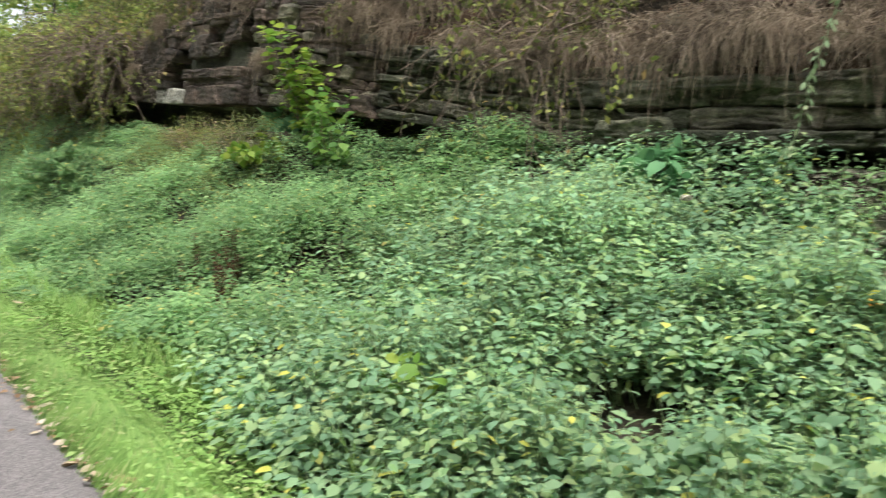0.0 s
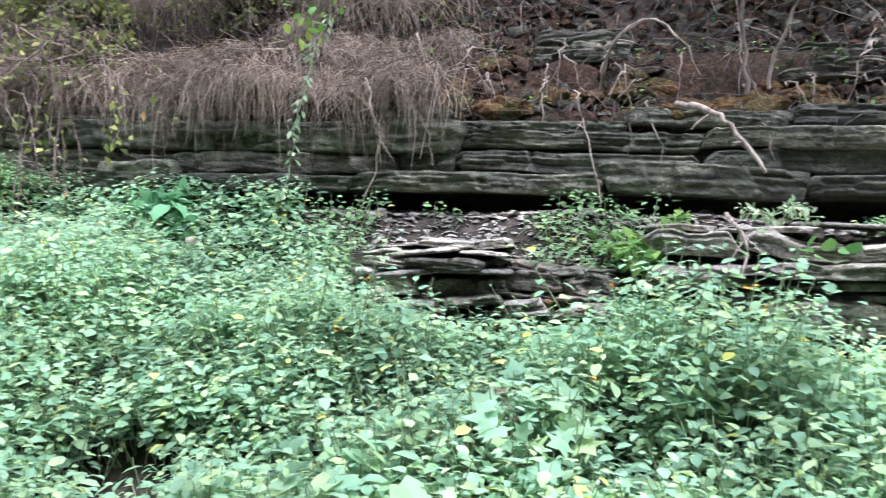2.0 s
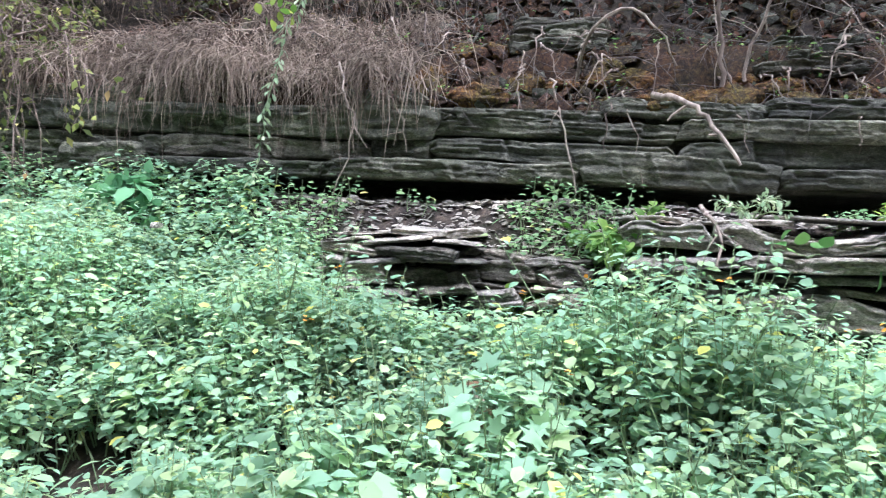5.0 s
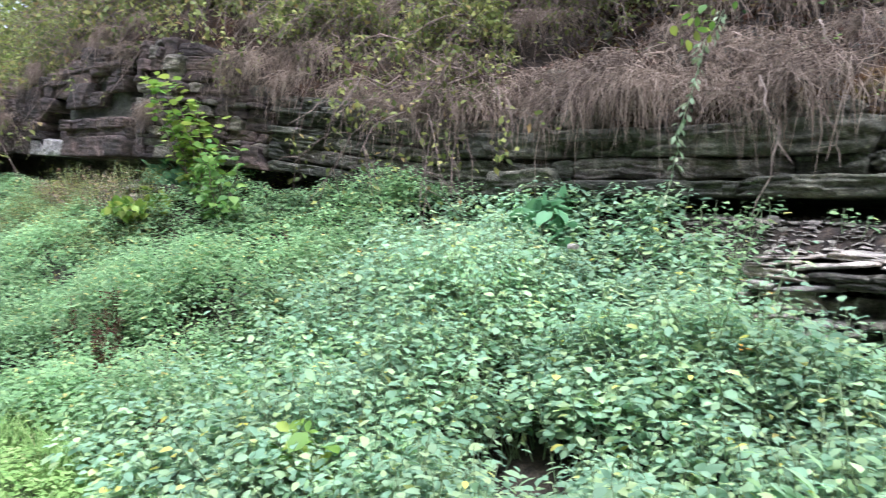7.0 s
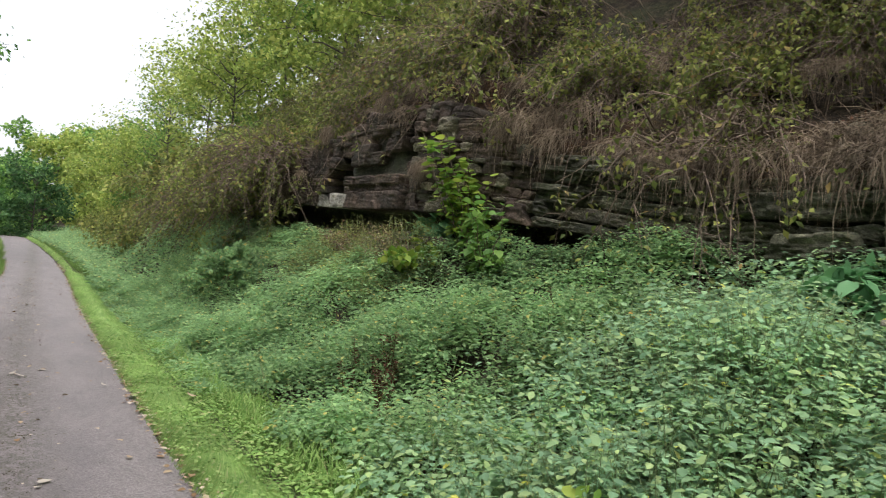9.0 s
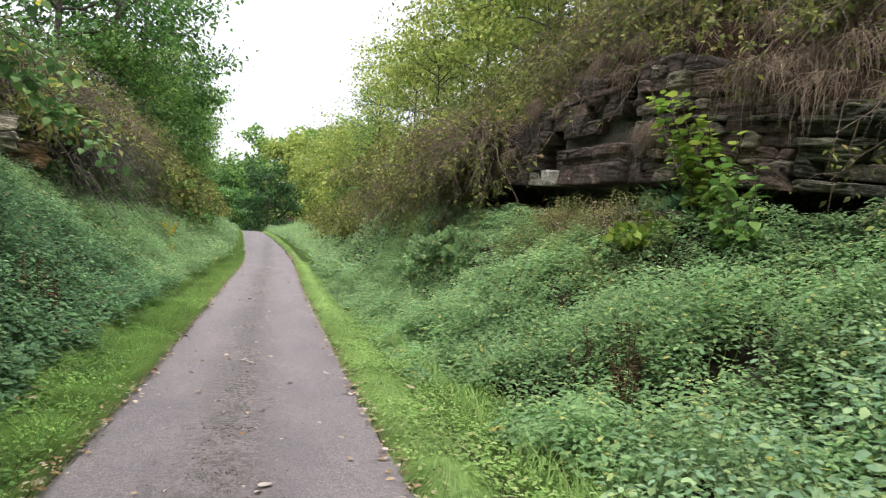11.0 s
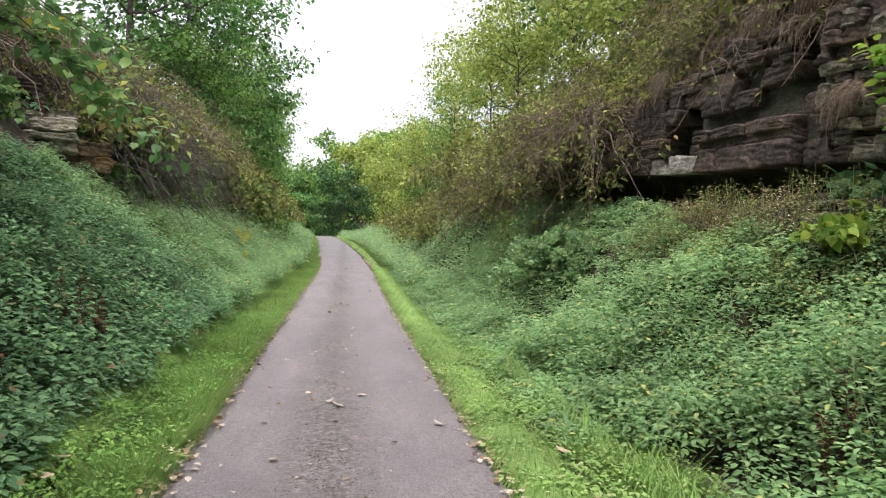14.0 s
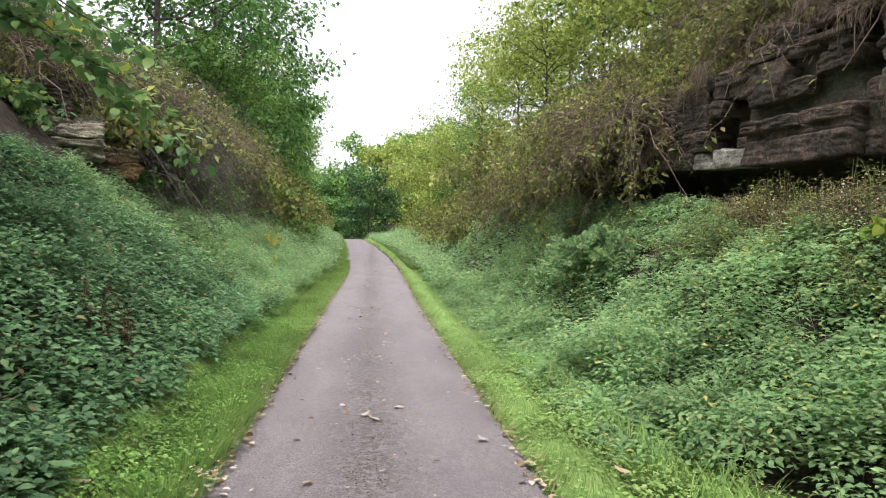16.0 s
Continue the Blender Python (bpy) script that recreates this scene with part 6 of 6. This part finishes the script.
def roots():
    lab = "bleached bare root hanging over the rock beds"
    woody("hanging_root", "arched bleached root bowing out of the mossy bank", [(6.7, 0.25, 2.7), (6.45, 0.15, 3.06), (6.4, -0.15, 3.27), (6.35, -0.37, 3.03), (6.3, -0.52, 2.72)], 0.016, 0.008, ROOT, 1, 2)
    woody("broken_branch", "thick broken pale branch jutting from the ledge", [(6.3, -0.35, 2.5), (5.95, -0.58, 2.38), (5.85, -0.68, 2.25), (5.65, -0.88, 1.9)], 0.03, 0.012, ROOT, 2, 2, "branch")
    woody("hanging_root", lab, [(6.3, 0.45, 2.65), (6.1, 0.4, 2.5), (6.05, 0.31, 2.19), (6.0, 0.22, 1.72)], 0.01, 0.005, ROOT, 3, 2)
    woody("hanging_root", lab, [(6.35, 2.25, 2.85), (6.1, 2.12, 2.55), (6.08, 2.01, 2.26), (6.06, 2.19, 1.7)], 0.01, 0.005, ROOT, 4, 3)
    woody("bare_sapling", "thin bare sapling stem growing from the mossy ledge", [(6.6, -0.9, 2.6), (6.62, -0.89, 3.0), (6.6, -0.86, 3.6), (6.7, -0.95, 4.2)], 0.02, 0.012, TWIG, 5, 2, "stem")
    woody("bare_sapling", "thin bare sapling stem growing from the mossy ledge", [(6.65, -1.08, 2.65), (6.65, -1.15, 3.0), (6.6, -1.34, 3.4), (6.6, -1.5, 4.0)], 0.015, 0.009, ROOT, 6, 3, "stem")
    woody("hanging_root", "bleached root creeping down the pale ledge", [(5.55, -0.62, 1.62), (5.3, -0.64, 1.56), (5.15, -0.68, 1.4), (5.12, -0.66, 1.22)], 0.016, 0.006, ROOT, 7, 2)
    rng = rng_of(610)
    for k in range(58):
        y = rng.uniform(-3.4, 2.2) if k < 44 else rng.uniform(2, 8.5)
        fx, tz = float(face_x(y)), float(top_z(y))
        z0 = tz + rng.uniform(0.05, 0.9)
        dy = rng.normal(0, 0.2)
        ln = rng.uniform(0.3, 0.8)
        x0 = fx + 0.35 + (z0 - tz) * 0.5
        woody("hanging_root", "thin bare root dangling from the mossy bank", [(x0, y, z0), (x0 - 0.25, y + dy * 0.3, z0 + rng.uniform(-0.1, 0.04)), (x0 - 0.4, y + dy * 0.7, z0 - ln * 0.4), (x0 - 0.42, y + dy, z0 - ln)], rng.uniform(0.006, 0.014), 0.003, ROOT if k % 3 else TWIG, 620 + k, int(rng.integers(0, 3)))
    for k in range(5):
        y = rng.uniform(8.2, 9.6)
        x, z = 5.85 + rng.uniform(0, 0.3), 4.6 + rng.uniform(-0.3, 0.2)
        woody("hanging_root", "grey bare stick leaning down the cliff face", [(x + 0.3, y - 0.5, z + 0.1), (x, y - 0.1, z - 0.3), (x - 0.1, y + 0.2, z - 0.8), (x - 0.12, y + 0.35, z - rng.uniform(1.1, 1.6))], 0.01, 0.004, ROOT, 660 + k, 2, "stick")


roots()


def moss_cushions():
    rng = rng_of(700)
    meshes = []
    for k in range(5):
        bm = bmesh.new()
        bmesh.ops.create_icosphere(bm, subdivisions=3, radius=1)
        for v in bm.verts:
            v.co *= 1 + 0.45 * noise.noise(v.co * 1.7 + Vector((k * 4.0, 0, 0))) + 0.12 * noise.noise(v.co * 6) + 0.05 * noise.noise(v.co * 17)
        me = bpy.data.meshes.new("moss_cushion")
        bm.to_mesh(me)
        bm.free()
        me.materials.append(MOSS_GREEN)
        meshes.append(me)
    for k in range(54):
        y = -3.4 + k * 0.12 + rng.uniform(-0.2, 0.2)
        dx = rng.uniform(0.18, 1.2)
        s = rng.uniform(0.06, 0.17)
        z = float(top_z(y)) + np.interp(dx, [0.1, 0.16, 0.4, 0.62, 0.8, 1.2], [-0.05, 0.03, 0.12, 0.28, 0.54, 0.66])
        ob = tagged(new("moss_cushion", meshes[k % 5]), "olive-brown moss cushion on the rooty bank", "moss", "moss on the ledge")
        ob.matrix_basis = Matrix.Translation((float(face_x(y)) + dx, y, z)) @ Matrix.Diagonal((s, s * rng.uniform(1, 1.9), s * rng.uniform(0.5, 0.9), 1))


moss_cushions()


def overhanging_branch():
    """The bough with large leaves that reaches in over the left bank."""
    rng = rng_of(720)
    root = tagged(new("overhanging_bough"), "bough with large green leaves, some yellow, reaching over the bank", "bough")
    root.location = (-5.2, 12.4, 4.4)
    ends = np.array([(3.45, -0.35, -1.95), (2.9, -0.6, -0.95), (2.4, -0.9, 0.1), (0.9, -1.2, -0.2), (2.6, -0.3, -1.35), (2.3, 0.2, -0.6), (1.4, 0.3, -0.1), (2.9, 0.1, -1.6)])
    t = np.linspace(0, 1, 8)
    p = ends[:, None] * t[None, :, None]
    p[..., 2] += 0.45 * np.sin(t * np.pi)[None]
    p += rng.normal(0, 0.03, p.shape)
    p[:, 0] = 0
    for line in p:
        child("branch", tri_mesh("branch", *tubes(line[None], np.linspace(0.022, 0.004, 8)[None], 5), BARK), root)
    c, w = along(rng, p, 115, 0.22)
    child("foliage", tri_mesh("foliage", *leafy(rng, c + rng.normal(0, 0.06, c.shape), w, 0.13, LEAF_BROAD, 0.07, 0.35), BRANCH_LEAF), root)


overhanging_branch()


# ---- litter ----
def litter():
    rng = rng_of(800)
    n = 5600
    y = rng.uniform(-1, 40, n)
    side = np.where(rng.random(n) < 0.5, 1, -1)
    u = side * (1.11 + rng.normal(0, 0.06, n)) + 0.09
    u[:330] = rng.normal(0, 0.42, 330)
    p = np.stack([u + path_x(y), y, path_z(y) + np.where(np.abs(u) < 0.9, 0.032, 0.02) + 0.012 * rng.random(n)], 1)
    azi = rng.uniform(0, 6.28, n)
    ax = np.stack([np.cos(azi), np.sin(azi), rng.normal(0.05, 0.1, n)], 1)
    up = rng.normal(0, 0.25, (n, 3)) + np.array([0, 0, 1.0])
    v, f = scatter(LEAF_OVAL, p, ax, up, rng.uniform(0.02, 0.075, n))
    tagged(new("leaf_litter", tri_mesh("leaf_litter", v, f, LITTER)), "brown and tan fallen leaves along the asphalt edges", "leaves", kind="stuff")
    n = 5200
    y = rng.uniform(1, 30, n)
    y += 0.5 * (vnoise(y * 1.7, 0 * y, 3) - 0.5)
    p = np.stack([rng.normal(0, 0.2, n) + path_x(y), y, path_z(y) + 0.031 + 0 * y], 1)
    azi = rng.uniform(0, 6.28, n)
    v, f = scatter(LEAF_OVAL, p, np.stack([np.cos(azi), np.sin(azi), np.zeros(n)], 1), np.tile([0, 0, 1.0], (n, 1)), rng.uniform(0.008, 0.022, n))
    tagged(new("path_grit", tri_mesh("path_grit", v, f, GRIT)), "brown crumbs of grit and leaf along the trail middle", "debris", kind="stuff")
    pale = tri_mesh("fallen_leaf", LEAF_BROAD[0] * np.array([1, 1, -1]), LEAF_BROAD[1], PALE_LEAF)
    big = tri_mesh("fallen_leaf", LEAF_BROAD[0] * np.array([1, 1, -1]), LEAF_BROAD[1], LITTER)
    for x, y, s, tag in ((0.31, 10.82, 0.12, "pale curled fallen leaf on the asphalt"), (0.11, 10.32, 0.11, "pale curled fallen leaf on the asphalt"), (-0.05, 10.45, 0.09, "pale curled fallen leaf on the asphalt"), (-0.56, 12.75, 0.1, "pale curled fallen leaf on the asphalt"),
                         (0.24, 5.95, 0.1, "pale curled fallen leaf on the asphalt"), (-0.4, 8.7, 0.08, "dark fallen leaf on the asphalt"), (1.2, 9.15, 0.13, "orange-brown fallen leaf at the asphalt edge"), (1.22, 9.85, 0.12, "orange-brown fallen leaf at the asphalt edge"),
                         (1.2, 9.0, 0.1, "orange-brown fallen leaf at the asphalt edge"), (0.95, 9.6, 0.1, "pale curled fallen leaf on the asphalt"), (0.1, 8.9, 0.07, "pale curled fallen leaf on the asphalt"), (-1.7, 8.7, 0.14, "yellow fallen leaf in the grass"), (-1.65, 8.3, 0.13, "orange fallen leaf in the grass"), (1.75, 8.6, 0.13, "orange fallen leaf in the grass")):
        ob = tagged(new("fallen_leaf", pale if "pale" in tag else big), tag, "leaf", "fallen leaves")
        on = abs(x) < 1.4
        ob.matrix_basis = pose(x, y, float(path_z(y)) + (0.045 if on else 0.09), rng.uniform(-12, 12), rng.uniform(-12, 12), rng.uniform(0, 360)) @ Matrix.Diagonal((s, s, s, 1))
    ob = tagged(new("stone", STONES[4]), "small reddish-white stone among the weeds", "stone")
    ob.matrix_basis = pose(5.5, 3.45, float(land(5.5, 3.45)) + 0.32) @ Matrix.Diagonal((0.1, 0.14, 0.08, 1))


litter()


def far_rail():
    root = tagged(new("guard_rail"), "low grey guard rail where the trail turns", "rail")
    root.location = (-1.2, 93, float(path_z(93)))
    for k in range(4):
        bm = bmesh.new()
        bmesh.ops.create_cube(bm, size=1)
        bmesh.ops.scale(bm, vec=(0.14, 0.14, 0.8), verts=bm.verts)
        bmesh.ops.bevel(bm, geom=bm.edges, offset=0.02, segments=1, affect="EDGES")
        me = bpy.data.meshes.new("post")
        bm.to_mesh(me)
        bm.free()
        me.materials.append(METAL)
        child("post", me, root).location = (k * 0.95, 0, 0.35)
    bm = bmesh.new()
    bmesh.ops.create_cube(bm, size=1)
    bmesh.ops.scale(bm, vec=(3.2, 0.06, 0.3), verts=bm.verts)
    bmesh.ops.bevel(bm, geom=bm.edges, offset=0.02, segments=1, affect="EDGES")
    me = bpy.data.meshes.new("beam")
    bm.to_mesh(me)
    bm.free()
    me.materials.append(METAL)
    child("beam", me, root).location = (1.42, -0.1, 0.6)


far_rail()
